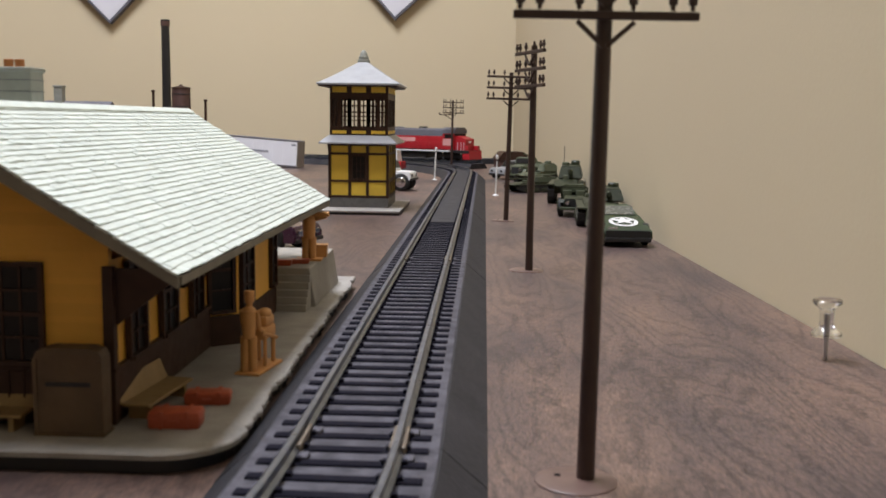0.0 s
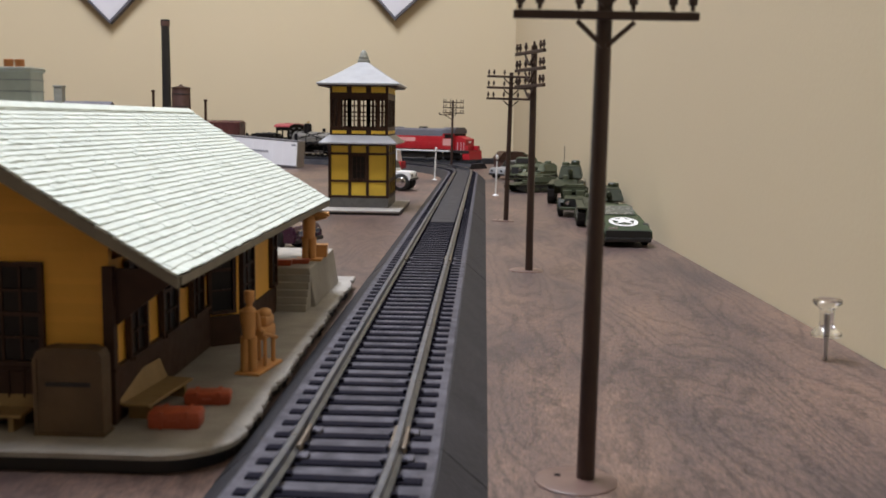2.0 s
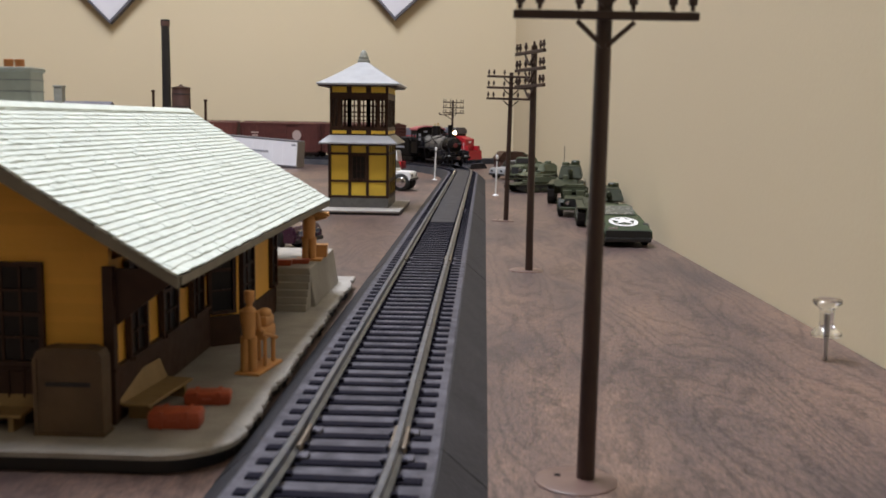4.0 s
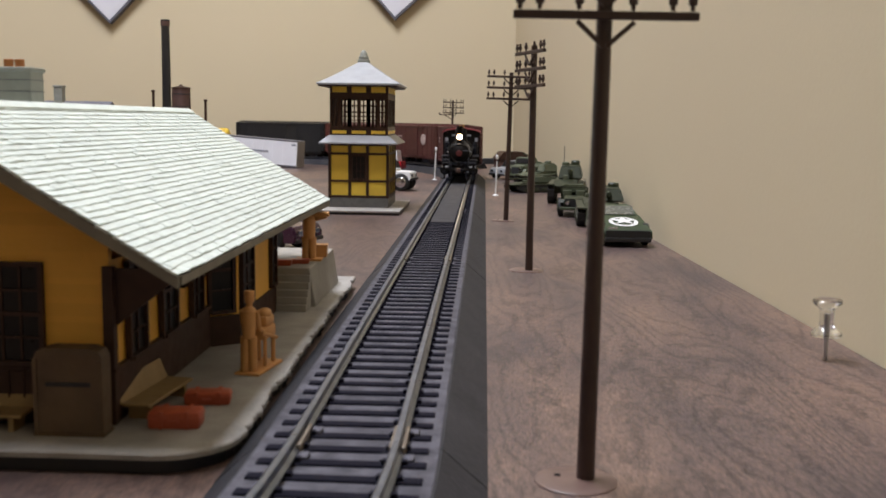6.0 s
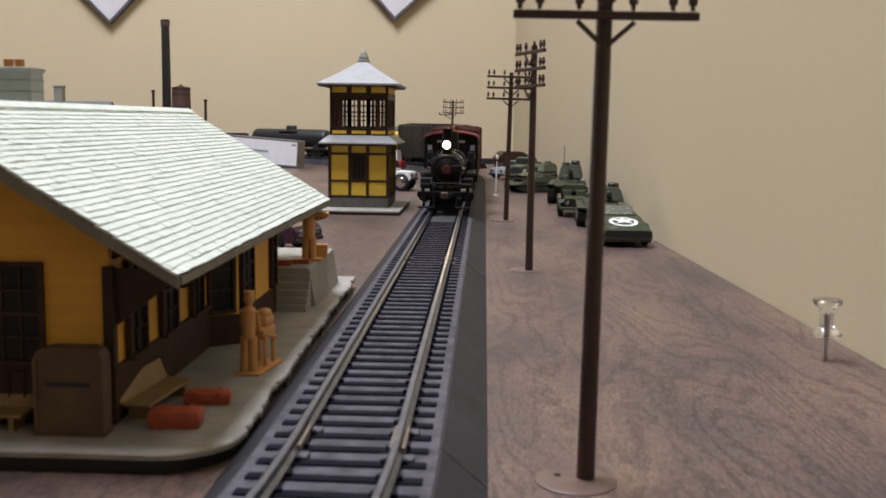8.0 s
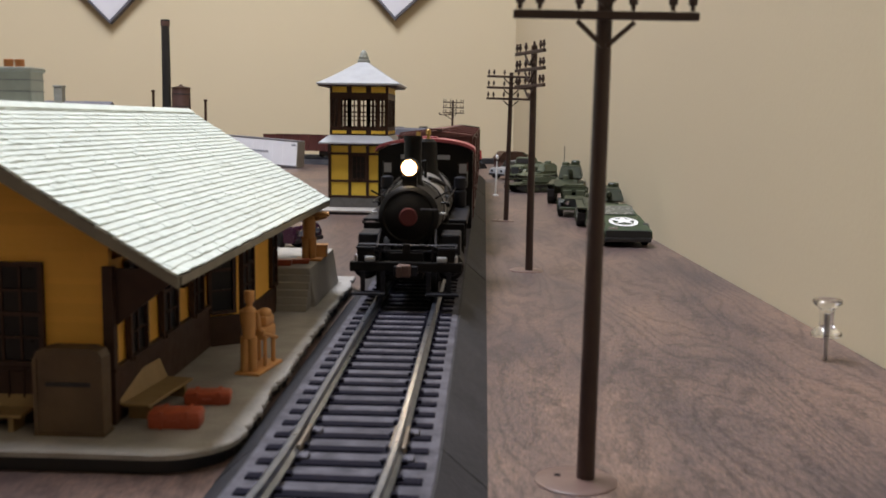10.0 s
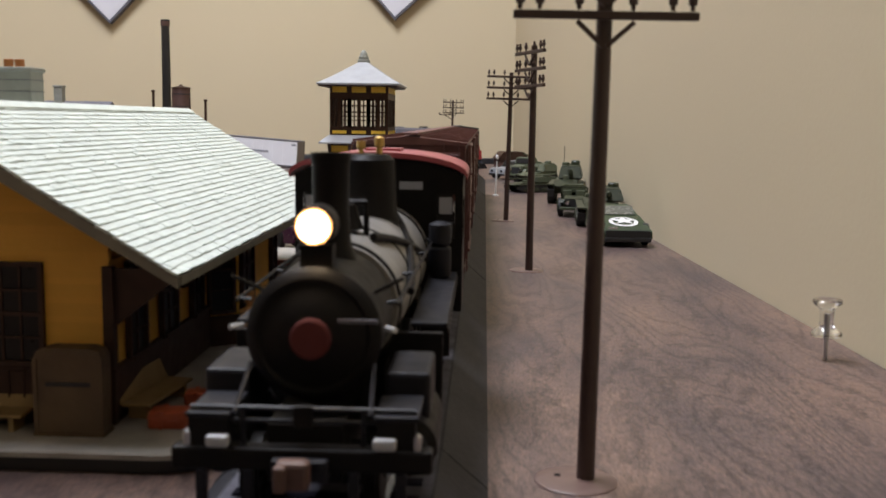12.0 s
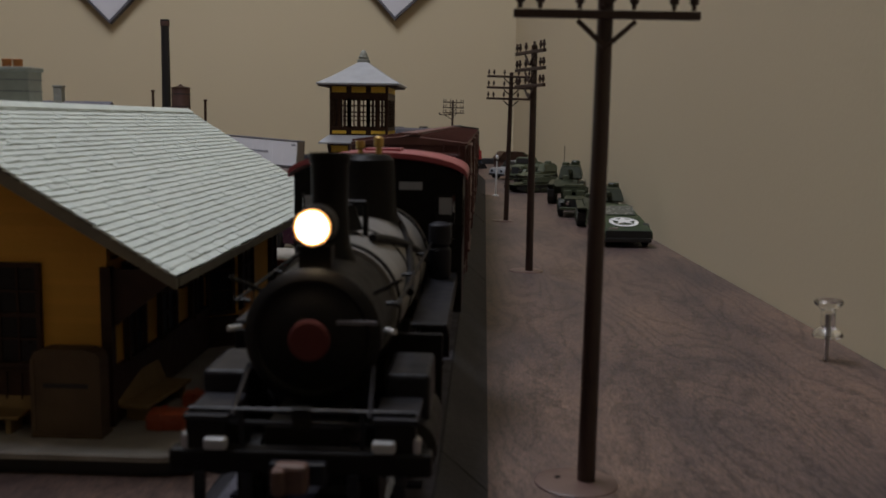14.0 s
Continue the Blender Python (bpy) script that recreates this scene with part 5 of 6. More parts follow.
def diesel():
    e = thing("diesel_locomotive", Matrix.Translation((SIDING.x, SIDING.y, RAIL_Z)) @ Matrix.Rotation(SIDING_TURN, 4, "Z"), "bright red toy diesel locomotive with grey roof standing on the siding", "diesel locomotive")
    L = 0.1900
    part("frame", box(B(), -L / 2, L / 2, -0.0165, 0.0165, 0.0100, 0.0140, 0.0004), BLACK, e)
    part("frame_stripe", box(B(), -L / 2 + 0.014, L / 2 - 0.030, -0.0170, -0.0165, 0.0118, 0.0136), WHITE, e, "white frame stripe")
    part("hood", box(B(), -L / 2 + 0.012, 0.0520, -0.0120, 0.0120, 0.0140, 0.0325, 0.0010), RED, e, "red long hood")
    part("cab", box(B(), 0.0520, 0.0700, -0.0160, 0.0160, 0.0140, 0.0365, 0.0012), RED, e, "red cab")
    nose = part("nose", prism(B(), [(0.0700, 0.0140), (0.0860, 0.0140), (0.0860, 0.0290), (0.0740, 0.0330), (0.0700, 0.0330)], -0.0110, 0.0110, "y"), RED, e, "red low nose")
    part("pilot", prism(B(), [(0.0850, 0.0020), (0.0960, 0.0020), (0.0950, 0.0140), (0.0850, 0.0140)], -0.0160, 0.0160, "y"), RED, e, "red pilot plough")
    part("headlight", box(B(), 0.0860, 0.0866, -0.0030, 0.0030, 0.0240, 0.0262), WHITE, nose)
    part("roof_deck", prism(B(), [(-0.0118, 0.0325), (0.0118, 0.0325), (0.0100, 0.0405), (0.0070, 0.0428), (-0.0070, 0.0428), (-0.0100, 0.0405)], -L / 2 + 0.013, 0.0515, "x"), SLATE, e, "slate grey hood roof")
    part("cab_roof", prism(B(), [(-0.0162, 0.0362), (0.0162, 0.0362), (0.0150, 0.0415), (0.0090, 0.0445), (-0.0090, 0.0445), (-0.0150, 0.0415)], 0.0505, 0.0715, "x"), SLATE, e, "dark grey rounded cab roof")
    for x in (0.0745, 0.0800, 0.0845):
        part("nose_rail", rod(B(), (x, -0.0125, 0.0140), (x, -0.0125, 0.0250), 0.0004, sides=6), WHITE, e)
    for k in (-1, 1):
        part("step_well", box(B(), 0.0862, 0.0930, k * 0.0120 - 0.0030, k * 0.0120 + 0.0030, 0.0140, 0.0200, 0.0004), RED, e)
    for x in (-0.0650, -0.0480, -0.0310):
        part("fan", turned(B(), [(0.0070, 0.0430), (0.0070, 0.0442), (0.0050, 0.0445)], 18, Matrix.Translation((x, 0, 0))), SLATE, e)
    part("exhaust", box(B(), 0.0050, 0.0150, -0.0040, 0.0040, 0.0430, 0.0450, 0.0004), BLACK, e)
    part("side_window", box(B(), 0.0560, 0.0660, -0.0164, -0.0160, 0.0300, 0.0352), PANE, e)
    part("windscreen", box(B(), 0.0700, 0.0704, -0.0130, 0.0130, 0.0335, 0.0360), PANE, e)
    part("name_band", box(B(), -0.0350, 0.0050, -0.0124, -0.0120, 0.0240, 0.0300), LETTER_PINK, e, "pale lettering band")
    part("cab_mark", box(B(), 0.0530, 0.0690, -0.0164, -0.0160, 0.0200, 0.0290), LETTER_PINK, e, "pale mark on the cab")
    for i in range(9):
        x = -L / 2 + 0.018 + i * 0.0145
        part("hood_door", box(B(), x, x + 0.0120, -0.0123, -0.0120, 0.0155, 0.0270), RED, e)
    part("fuel_tank", box(B(), -0.0280, 0.0250, -0.0140, 0.0140, 0.0025, 0.0100, 0.0015), BLACK, e)
    bm = B()
    rod(bm, (-L / 2 + 0.003, -0.0160, 0.0245), (0.0500, -0.0160, 0.0245), 0.0003, sides=5)
    for i in range(9):
        x = -L / 2 + 0.003 + i * 0.0175
        rod(bm, (x, -0.0160, 0.0140), (x, -0.0160, 0.0245), 0.0003, sides=5)
    part("handrail", bm, RED, e)
    for x in (-0.058, 0.058):
        for k in (-1, 1):
            part("bogie_frame", box(B(), x - 0.0230, x + 0.0230, k * 0.0108, k * 0.0130, 0.0035, 0.0085, 0.0006), BLACK, e)
        for off in (-0.0150, 0, 0.0150):
            m = AXLES[(0.0050, 0)]
            ob = new("wheelset", m)
            ob.parent = e
            ob.matrix_basis = Matrix.Translation((x + off, 0, 0.0050))
    return e


diesel()


# ---------------------------------------------------------------- toy road vehicles
def wheels_on(e, xs, ys, r, w, hub=CHROME):
    for x in xs:
        for k in (-1, 1):
            wh = part("wheel", turned(B(), [(r * 0.90, -w / 2), (r, -w / 2 + 0.0006), (r, w / 2 - 0.0006), (r * 0.90, w / 2)], 22, Matrix.Translation((x, k * ys, r)) @ Matrix.Rotation(radians(90), 4, "X")), RUBBER, e, "black tyre", smooth=True)
            part("hub", turned(B(), [(r * 0.60, 0), (r * 0.52, 0.0004), (r * 0.20, 0.0008)], 16, Matrix.Translation((x, k * (ys + w / 2), r)) @ Matrix.Rotation(radians(-90 * k), 4, "X")), hub, wh)


def shell(bm, profile, half, tuck=0.0, bevel=0.0006):
    """A car body: a side profile (x, z) given thickness, narrowed towards the top."""
    n0 = len(bm.verts)
    prism(bm, profile, -half, half, "y")
    zs = [z for _, z in profile]
    lo, hi = min(zs), max(zs)
    for v in bm.verts:
        v.co.y *= 1 - tuck * max(0.0, (v.co.z - lo) / (hi - lo) - 0.35)
    bmesh.ops.bevel(bm, geom=list(bm.edges), offset=bevel, segments=2, affect="EDGES")
    return bm


def star_mesh(bm, r, z, m):
    pts = []
    for i in range(10):
        a = radians(90 + 36 * i)
        k = r if i % 2 == 0 else r * 0.40
        pts.append((k * math.cos(a), k * math.sin(a)))
    prism(bm, pts, z, z + 0.0002)
    bmesh.ops.transform(bm, matrix=m, verts=bm.verts)
    return bm


def muscle_car():
    e = thing("toy_car", pose(0.0738, 0.5490, 0, 0, 0, -88), "glossy army green toy car with a white star on its bonnet", "toy car", "military toys along the table edge")
    prof = [(-0.0350, 0.0040), (0.0350, 0.0040), (0.0356, 0.0078), (0.0342, 0.0092), (0.0060, 0.0140), (-0.0330, 0.0142), (-0.0355, 0.0120), (-0.0355, 0.0060)]
    part("body", shell(B(), prof, 0.0128, 0.15), GLOSS_GREEN, e, smooth=True)
    part("cabin", shell(B(), [(-0.0260, 0.0135), (0.0060, 0.0135), (-0.0060, 0.0182), (-0.0180, 0.0184)], 0.0108, 0.35, 0.0004), GLOSS_GREEN, e, smooth=True)
    m = Matrix.Translation((0.0002, 0, 0.0163)) @ Matrix.Rotation(radians(21.4), 4, "Y")
    part("windscreen", box(B(), -0.0054, 0.0054, -0.0086, 0.0086, -0.0002, 0.0002, 0.0, m), PANE_SHEEN, e, "windscreen with its pale grey-green reflection painted in")
    tilt = Matrix.Translation((0.0200, 0, 0.01185)) @ Matrix.Rotation(radians(9.66), 4, "Y")
    ring = B()
    turned(ring, [(0.0090, 0), (0.0090, 0.0002)], 30)
    bmesh.ops.transform(ring, matrix=tilt @ Matrix.Diagonal((1.0, 0.86, 1, 1)), verts=ring.verts)
    em = part("star_roundel", ring, WHITE, e, "white roundel")
    disc = turned(B(), [(0.0064, 0.0002), (0.0064, 0.0004)], 30)
    bmesh.ops.transform(disc, matrix=tilt @ Matrix.Diagonal((1.0, 0.86, 1, 1)), verts=disc.verts)
    part("star_ground", disc, GLOSS_GREEN, em, "dark green disc behind the star")
    part("star", star_mesh(B(), 0.0074, 0.0006, tilt @ Matrix.Rotation(radians(90), 4, "Z")), WHITE, em, "white star")
    part("grille", box(B(), 0.0350, 0.0360, -0.0115, 0.0115, 0.0052, 0.0090, 0.0002), RUBBER, e)
    part("bumper", box(B(), 0.0348, 0.0366, -0.0120, 0.0120, 0.0030, 0.0052, 0.0004), BLACK, e)
    part("bonnet_vent", box(B(), 0.0320, 0.0335, -0.0100, -0.0050, 0.0092, 0.0104), CHROME, e)
    wheels_on(e, (-0.0210, 0.0220), 0.0112, 0.0058, 0.0034)
    return e


def tank(x, y, turn, mat, label, gun=0.030, s=1.0, high=1.0, aside=0.0):
    e = thing("toy_tank", pose(x, y, 0, 0, 0, turn), label, "toy tank", "military toys along the table edge")
    part("hull", shell(B(), [(-0.0300 * s, 0.0060), (0.0260 * s, 0.0060), (0.0330 * s, 0.0105), (0.0220 * s, 0.0135), (-0.0280 * s, 0.0140), (-0.0320 * s, 0.0110)], 0.0095, 0.05), mat, e, smooth=True)
    for k in (-1, 1):
        outline = [(-0.0300 * s, 0.0040), (-0.0240 * s, 0.0), (0.0230 * s, 0.0), (0.0310 * s, 0.0045), (0.0320 * s, 0.0085), (0.0280 * s, 0.0105), (-0.0300 * s, 0.0105), (-0.0325 * s, 0.0080)]
        tr = part("track", prism(B(), outline, k * 0.0085, k * 0.0135, "y"), RUBBER, e, "dark crawler track")
        part("fender", box(B(), -0.0320 * s, 0.0325 * s, k * 0.0080, k * 0.0138, 0.0108, 0.0118, 0.0002), mat, e)
        for i in range(6):
            part("road_wheel", turned(B(), [(0.0034, 0), (0.0034, 0.0005), (0.0012, 0.0008)], 14, Matrix.Translation((-0.0220 * s + 0.0088 * s * i, k * 0.0135, 0.0040)) @ Matrix.Rotation(radians(-90 * k), 4, "X")), mat, tr)
    tu = part("turret", shell(B(), [(-0.0140, 0.0138), (0.0130, 0.0138), (0.0090, 0.0215), (-0.0110, 0.0225), (-0.0150, 0.0190)], 0.0098, 0.45, 0.0009), mat, e, smooth=True)
    bm = B()
    rod(bm, (0.0090, 0, 0.0178), (0.0090 + gun, 0, 0.0190), 0.0010, 0.0008, 10)
    rod(bm, (0.0080, 0, 0.0178), (0.0130, 0, 0.0180), 0.0022, 0.0016, 12)
    rod(bm, (0.0080 + gun, 0, 0.0189), (0.0105 + gun, 0, 0.0191), 0.0013, sides=10)
    part("gun_barrel", bm, mat, tu, smooth=True)
    part("hatch", turned(B(), [(0.0036, 0.0215), (0.0036, 0.0238), (0.0026, 0.0246)], 16, Matrix.Translation((-0.0040, 0.0035, 0))), mat, tu, smooth=True)
    bm = B()
    rod(bm, (-0.0100, -0.0060, 0.0205), (-0.0104, -0.0060, 0.0330), 0.00025, sides=5)
    if high > 1.2:
        part("antenna", bm, RUBBER, tu)
    else:
        bm.free()
    for px, py, w in ((-0.0210, 0.0040, 0.0060), (-0.0235, -0.0045, 0.0052), (0.0175, 0.0, 0.0044)):
        part("stowage_box", box(B(), px * s - w / 2, px * s + w / 2, py - w / 2, py + w / 2, 0.0130, 0.0165, 0.0005), OLIVE_PALE, e, "faded olive stowage box")
    part("hatch_ring", turned(B(), [(0.0030, 0.0210), (0.0030, 0.0232), (0.0022, 0.0236)], 14, Matrix.Translation((0.0010, -0.0042, 0))), OLIVE_PALE, tu, smooth=True)
    e.scale = (1, 1, high)
    tu.matrix_basis = Matrix.Translation((-0.5 * aside, aside, 0))
    return e


def army_truck(x, y, turn, label, mat):
    e = thing("toy_army_truck", pose(x, y, 0, 0, 0, turn), label, "toy truck", "military toys along the table edge")
    part("chassis", box(B(), -0.0300, 0.0310, -0.0075, 0.0075, 0.0045, 0.0075), RUBBER, e)
    part("bonnet", shell(B(), [(0.0130, 0.0065), (0.0310, 0.0065), (0.0315, 0.0150), (0.0290, 0.0160), (0.0130, 0.0170)], 0.0085, 0.08), mat, e, smooth=True)
    part("cab", shell(B(), [(0.0010, 0.0065), (0.0140, 0.0065), (0.0140, 0.0170), (0.0110, 0.0245), (0.0010, 0.0250)], 0.0112, 0.15), mat, e, smooth=True)
    m = Matrix.Translation((0.0130, 0, 0.0208)) @ Matrix.Rotation(radians(-22), 4, "Y")
    part("windscreen", box(B(), -0.0002, 0.0002, -0.0088, 0.0088, -0.0028, 0.0028, 0.0, m), PANE, e)
    for k in (-1, 1):
        part("mudguard", prism(B(), [(0.0170, 0.0085), (0.0200, 0.0125), (0.0290, 0.0125), (0.0315, 0.0095), (0.0290, 0.0108), (0.0200, 0.0108)], k * 0.0085, k * 0.0125, "y"), mat, e)
        part("headlight", turned(B(), [(0.0018, 0), (0.0018, 0.0008), (0.0010, 0.0011)], 14, Matrix.Translation((0.0312, k * 0.0062, 0.0118)) @ Matrix.Rotation(radians(90), 4, "Y")), CHROME, e)
    part("grille", box(B(), 0.0314, 0.0319, -0.0042, 0.0042, 0.0075, 0.0145), RUBBER, e)
    part("bumper", box(B(), 0.0315, 0.0335, -0.0118, 0.0118, 0.0050, 0.0072, 0.0004), mat, e)
    part("cargo_bed", box(B(), -0.0310, -0.0005, -0.0122, 0.0122, 0.0080, 0.0165, 0.0004), mat, e)
    part("gun_mount", turned(B(), [(0.0045, 0.0165), (0.0040, 0.0200), (0.0024, 0.0225), (0.0010, 0.0240)], 14, Matrix.Translation((-0.0140, 0, 0))), mat, e, smooth=True)
    bm = B()
    rod(bm, (-0.0140, 0, 0.0225), (0.0120, 0, 0.0290), 0.0009, sides=8)
    part("gun_barrel", bm, mat, e)
    wheels_on(e, (-0.0230, -0.0110, 0.0240), 0.0100, 0.0060, 0.0040, mat)
    return e


def army_jeep(x, y, turn, label):
    e = thing("toy_army_jeep", pose(x, y, 0, 0, 0, turn), label, "toy jeep", "military toys along the table edge")
    part("tub", shell(B(), [(-0.0210, 0.0055), (0.0060, 0.0055), (0.0060, 0.0135), (-0.0030, 0.0125), (-0.0060, 0.0105), (-0.0210, 0.0130)], 0.0092, 0.05), OLIVE, e, smooth=True)
    part("bonnet", shell(B(), [(0.0060, 0.0060), (0.0215, 0.0060), (0.0218, 0.0125), (0.0060, 0.0138)], 0.0072, 0.10), OLIVE, e, smooth=True)
    part("grille", box(B(), 0.0216, 0.0222, -0.0060, 0.0060, 0.0065, 0.0120), RUBBER, e)
    part("bumper", box(B(), 0.0222, 0.0238, -0.0100, 0.0100, 0.0048, 0.0070, 0.0004), OLIVE_PALE, e)
    frame_bars = B()
    for k in (-1, 1):
        box(frame_bars, 0.0052, 0.0060, k * 0.0088 - 0.0005, k * 0.0088 + 0.0005, 0.0130, 0.0195)
        part("mudguard", prism(B(), [(0.0085, 0.0085), (0.0110, 0.0118), (0.0205, 0.0118), (0.0218, 0.0100), (0.0200, 0.0106), (0.0112, 0.0106)], k * 0.0070, k * 0.0100, "y"), OLIVE, e)
        part("headlamp", turned(B(), [(0.0016, 0), (0.0016, 0.0008), (0.0009, 0.0011)], 14, Matrix.Translation((0.0219, k * 0.0046, 0.0098)) @ Matrix.Rotation(radians(90), 4, "Y")), CHROME, e)
    box(frame_bars, 0.0052, 0.0060, -0.0088, 0.0088, 0.0190, 0.0197)
    part("windscreen_frame", frame_bars, OLIVE, e)
    for k in (-0.0045, 0.0045):
        part("seat_back", box(B(), -0.0075, -0.0060, k - 0.0030, k + 0.0030, 0.0100, 0.0165, 0.0005), OLIVE_PALE, e)
    part("canvas_roll", shell(B(), [(-0.0205, 0.0125), (-0.0070, 0.0150), (-0.0070, 0.0205), (-0.0190, 0.0200)], 0.0090, 0.2), OLIVE_PALE, e, "faded olive canvas hood", smooth=True)
    wheels_on(e, (-0.0140, 0.0150), 0.0092, 0.0055, 0.0036, OLIVE)
    return e


muscle_car()
tank(0.0735, 0.6400, -94, OLIVE, "dark army green toy tank close behind the green car", 0.012, 1.0, 1.05, 0.0062)
army_jeep(0.0632, 0.6960, -94, "small dark green toy army jeep with pale headlamps")
tank(0.0675, 0.8130, -97, OLIVE, "tall army green toy tank with a boxy turret", 0.020, 1.0, 1.35, 0.003)
tank(0.0530, 0.9250, -152, OLIVE, "low army green toy tank turned across the row", 0.024, 1.0, 0.64)
tank(0.0600, 1.0200, -128, OLIVE_PALE, "faded olive toy tank further along the row", 0.026)
army_truck(0.0500, 1.1200, -120, "faded olive toy gun truck at the end of the row", OLIVE_PALE)


def sedan(name, x, y, turn, mat, label, high=0.0220, long=0.0660, second=None, wheel=0.0066, lift=0.0):
    e = thing(name, pose(x, y, 0, 0, 0, turn), label, "toy car", "civilian toy cars")
    h = long / 2
    part("body", shell(B(), [(-h, 0.0045 + lift), (h, 0.0045 + lift), (h + 0.0008, 0.0085 + lift), (h - 0.0010, 0.0125 + lift), (-h, 0.0138 + lift), (-h - 0.0008, 0.0090 + lift)], 0.0132, 0.10), second or mat, e, smooth=True)
    part("cabin", shell(B(), [(-h * 0.85, 0.0130 + lift), (h * 0.38, 0.0130 + lift), (h * 0.18, high + lift), (-h * 0.78, high + lift)], 0.0118, 0.28, 0.0005), mat, e, smooth=True)
    for k in (-1, 1):
        bm = prism(B(), [(-h * 0.70, 0.0148 + lift), (h * 0.20, 0.0148 + lift), (h * 0.10, high - 0.0016 + lift), (-h * 0.66, high - 0.0016 + lift)], k * 0.0112, k * 0.0118, "y")
        part("side_window", bm, PANE, e)
        part("headlamp", box(B(), h + 0.0002, h + 0.0008, k * 0.0080 - 0.0018, k * 0.0080 + 0.0018, 0.0080 + lift, 0.0105 + lift, 0.0002), CHROME, e)
        part("tail_lamp", box(B(), -h - 0.0008, -h - 0.0002, k * 0.0100 - 0.0010, k * 0.0100 + 0.0010, 0.0085 + lift, 0.0120 + lift), PLATE_RED, e)
    m = Matrix.Translation((h * 0.29, 0, (high + 0.0136) / 2 + lift)) @ Matrix.Rotation(math.atan2(h * 0.20, high - 0.013) * -1, 4, "Y")
    part("windscreen", box(B(), -0.0003, 0.0003, -0.0096, 0.0096, -0.0034, 0.0034, 0.0, m), PANE, e)
    part("bumper", box(B(), h, h + 0.0014, -0.0128, 0.0128, 0.0045 + lift, 0.0065 + lift, 0.0004), BLACK, e)
    wheels_on(e, (-h * 0.60, h * 0.62), 0.0118, wheel, 0.0042)
    return e


sedan("toy_jeep", -0.0868, 0.9120, -10, WHITE, "white toy off-road car with black tyres behind the tower", 0.0240, 0.0460, wheel=0.0080, lift=0.0050)
sedan("toy_wagon", -0.1270, 1.2300, 170, WHITE, "white and red toy estate car behind the tower", 0.0270, 0.0560, RED)
sedan("toy_sedan", 0.0330, 1.1250, -140, SILVER, "silver toy car near the end of the table", 0.0200, 0.0480)
sedan("toy_coupe", -0.1160, 0.4900, -20, PURPLE, "glossy dark purple toy car behind the loading dock", 0.0190, 0.0660)


# a brown toy truck, stood in for by a plain shed-like block
def brown_truck():
    e = thing("toy_brown_truck", pose(0.0330, 1.2450, 0, 0, 0, 12), "dark brown toy truck, simplified to a block with a sloping top", "toy shed")
    part("walls", box(B(), -0.0180, 0.0180, -0.0150, 0.0150, 0, 0.0180), BRICK_BROWN, e)
    part("roof", prism(B(), [(-0.0200, 0.0180), (0.0200, 0.0180), (0.0120, 0.0270), (-0.0120, 0.0270)], -0.0170, 0.0170, "y"), BROWN, e, "dark brown roof")
    part("door", box(B(), -0.0050, 0.0050, -0.0156, -0.0150, 0, 0.0130), POT, e, "orange-brown door")
    part("window", box(B(), 0.0080, 0.0140, -0.0156, -0.0150, 0.0060, 0.0120), PANE, e)
    return e


brown_truck()


# ---------------------------------------------------------------- posts and pins
def push_pin(x, y, tilt, label):
    e = thing("push_pin", pose(x, y, 0, 0, tilt, 0), label, "push pin")
    prof = [(0.0028, 0.0062), (0.0044, 0.0066), (0.0047, 0.0074), (0.0040, 0.0084), (0.0022, 0.0098), (0.0021, 0.0140), (0.0024, 0.0152), (0.0042, 0.0166), (0.0045, 0.0176), (0.0040, 0.0180), (0.0010, 0.0178)]
    prof = [(r * 0.88, 0.0062 + (z - 0.0062) * 0.90) for r, z in prof]
    part("grip", turned(B(), prof, 32), CLEAR, e, "clear plastic grip", smooth=True)
    bm = B()
    rod(bm, (0, 0, -0.001), (0, 0, 0.0130), 0.00055, sides=10)
    part("needle", bm, STEEL, e, "steel needle", smooth=True)
    return e


push_pin(0.0950, 0.2722, -1.2, "clear plastic push pin stuck in the table edge")


def lamp_post(x, y, lean, label):
    e = thing("lamp_post", pose(x, y, 0, 0, lean, 0), label, "lamp post", "small white posts")
    part("foot", turned(B(), [(0.0028, 0), (0.0028, 0.0006), (0.0012, 0.0014)], 18), WHITE, e, smooth=True)
    bm = B()
    rod(bm, (0, 0, 0), (0, 0, 0.0300), 0.0007, 0.0006, 10)
    rod(bm, (0, 0, 0.0120), (0, 0, 0.0220), 0.0009, 0.0009, 10)
    part("stem", bm, WHITE, e, smooth=True)
    part("lantern", turned(B(), [(0.0006, 0.0312), (0.0012, 0.0322), (0.0013, 0.0342), (0.0006, 0.0354)], 14), WHITE, e, smooth=True)
    part("neck", rod(B(), (0, 0, 0.0298), (0, 0, 0.0316), 0.0003, sides=6), STEEL, e)
    return e


lamp_post(0.0105, 0.8595, 1.2, "thin white toy lamp post on a round foot")
lamp_post(-0.0531, 1.0753, 2.2, "thin white toy lamp post leaning beside the bend")


# ---------------------------------------------------------------- background on the far side
def smokestack():
    e = thing("factory_smokestack", pose(-0.3075, 0.9600, 0), "tall black toy factory smokestack", "smokestack")
    part("stack", turned(B(), [(0.0046, 0.0), (0.0044, 0.03), (0.0038, 0.152), (0.0042, 0.1525), (0.0042, 0.1560), (0.0032, 0.1560)], 22), BLACK, e, smooth=True)
    part("plinth", box(B(), -0.0110, 0.0110, -0.0110, 0.0110, 0, 0.0200, 0.0006), CHIMNEY, e)
    part("worn_cap", turned(B(), [(0.0043, 0.1500), (0.0044, 0.1520), (0.0043, 0.1545)], 22), BRICK_BROWN, e, smooth=True)
    return e


smokestack()


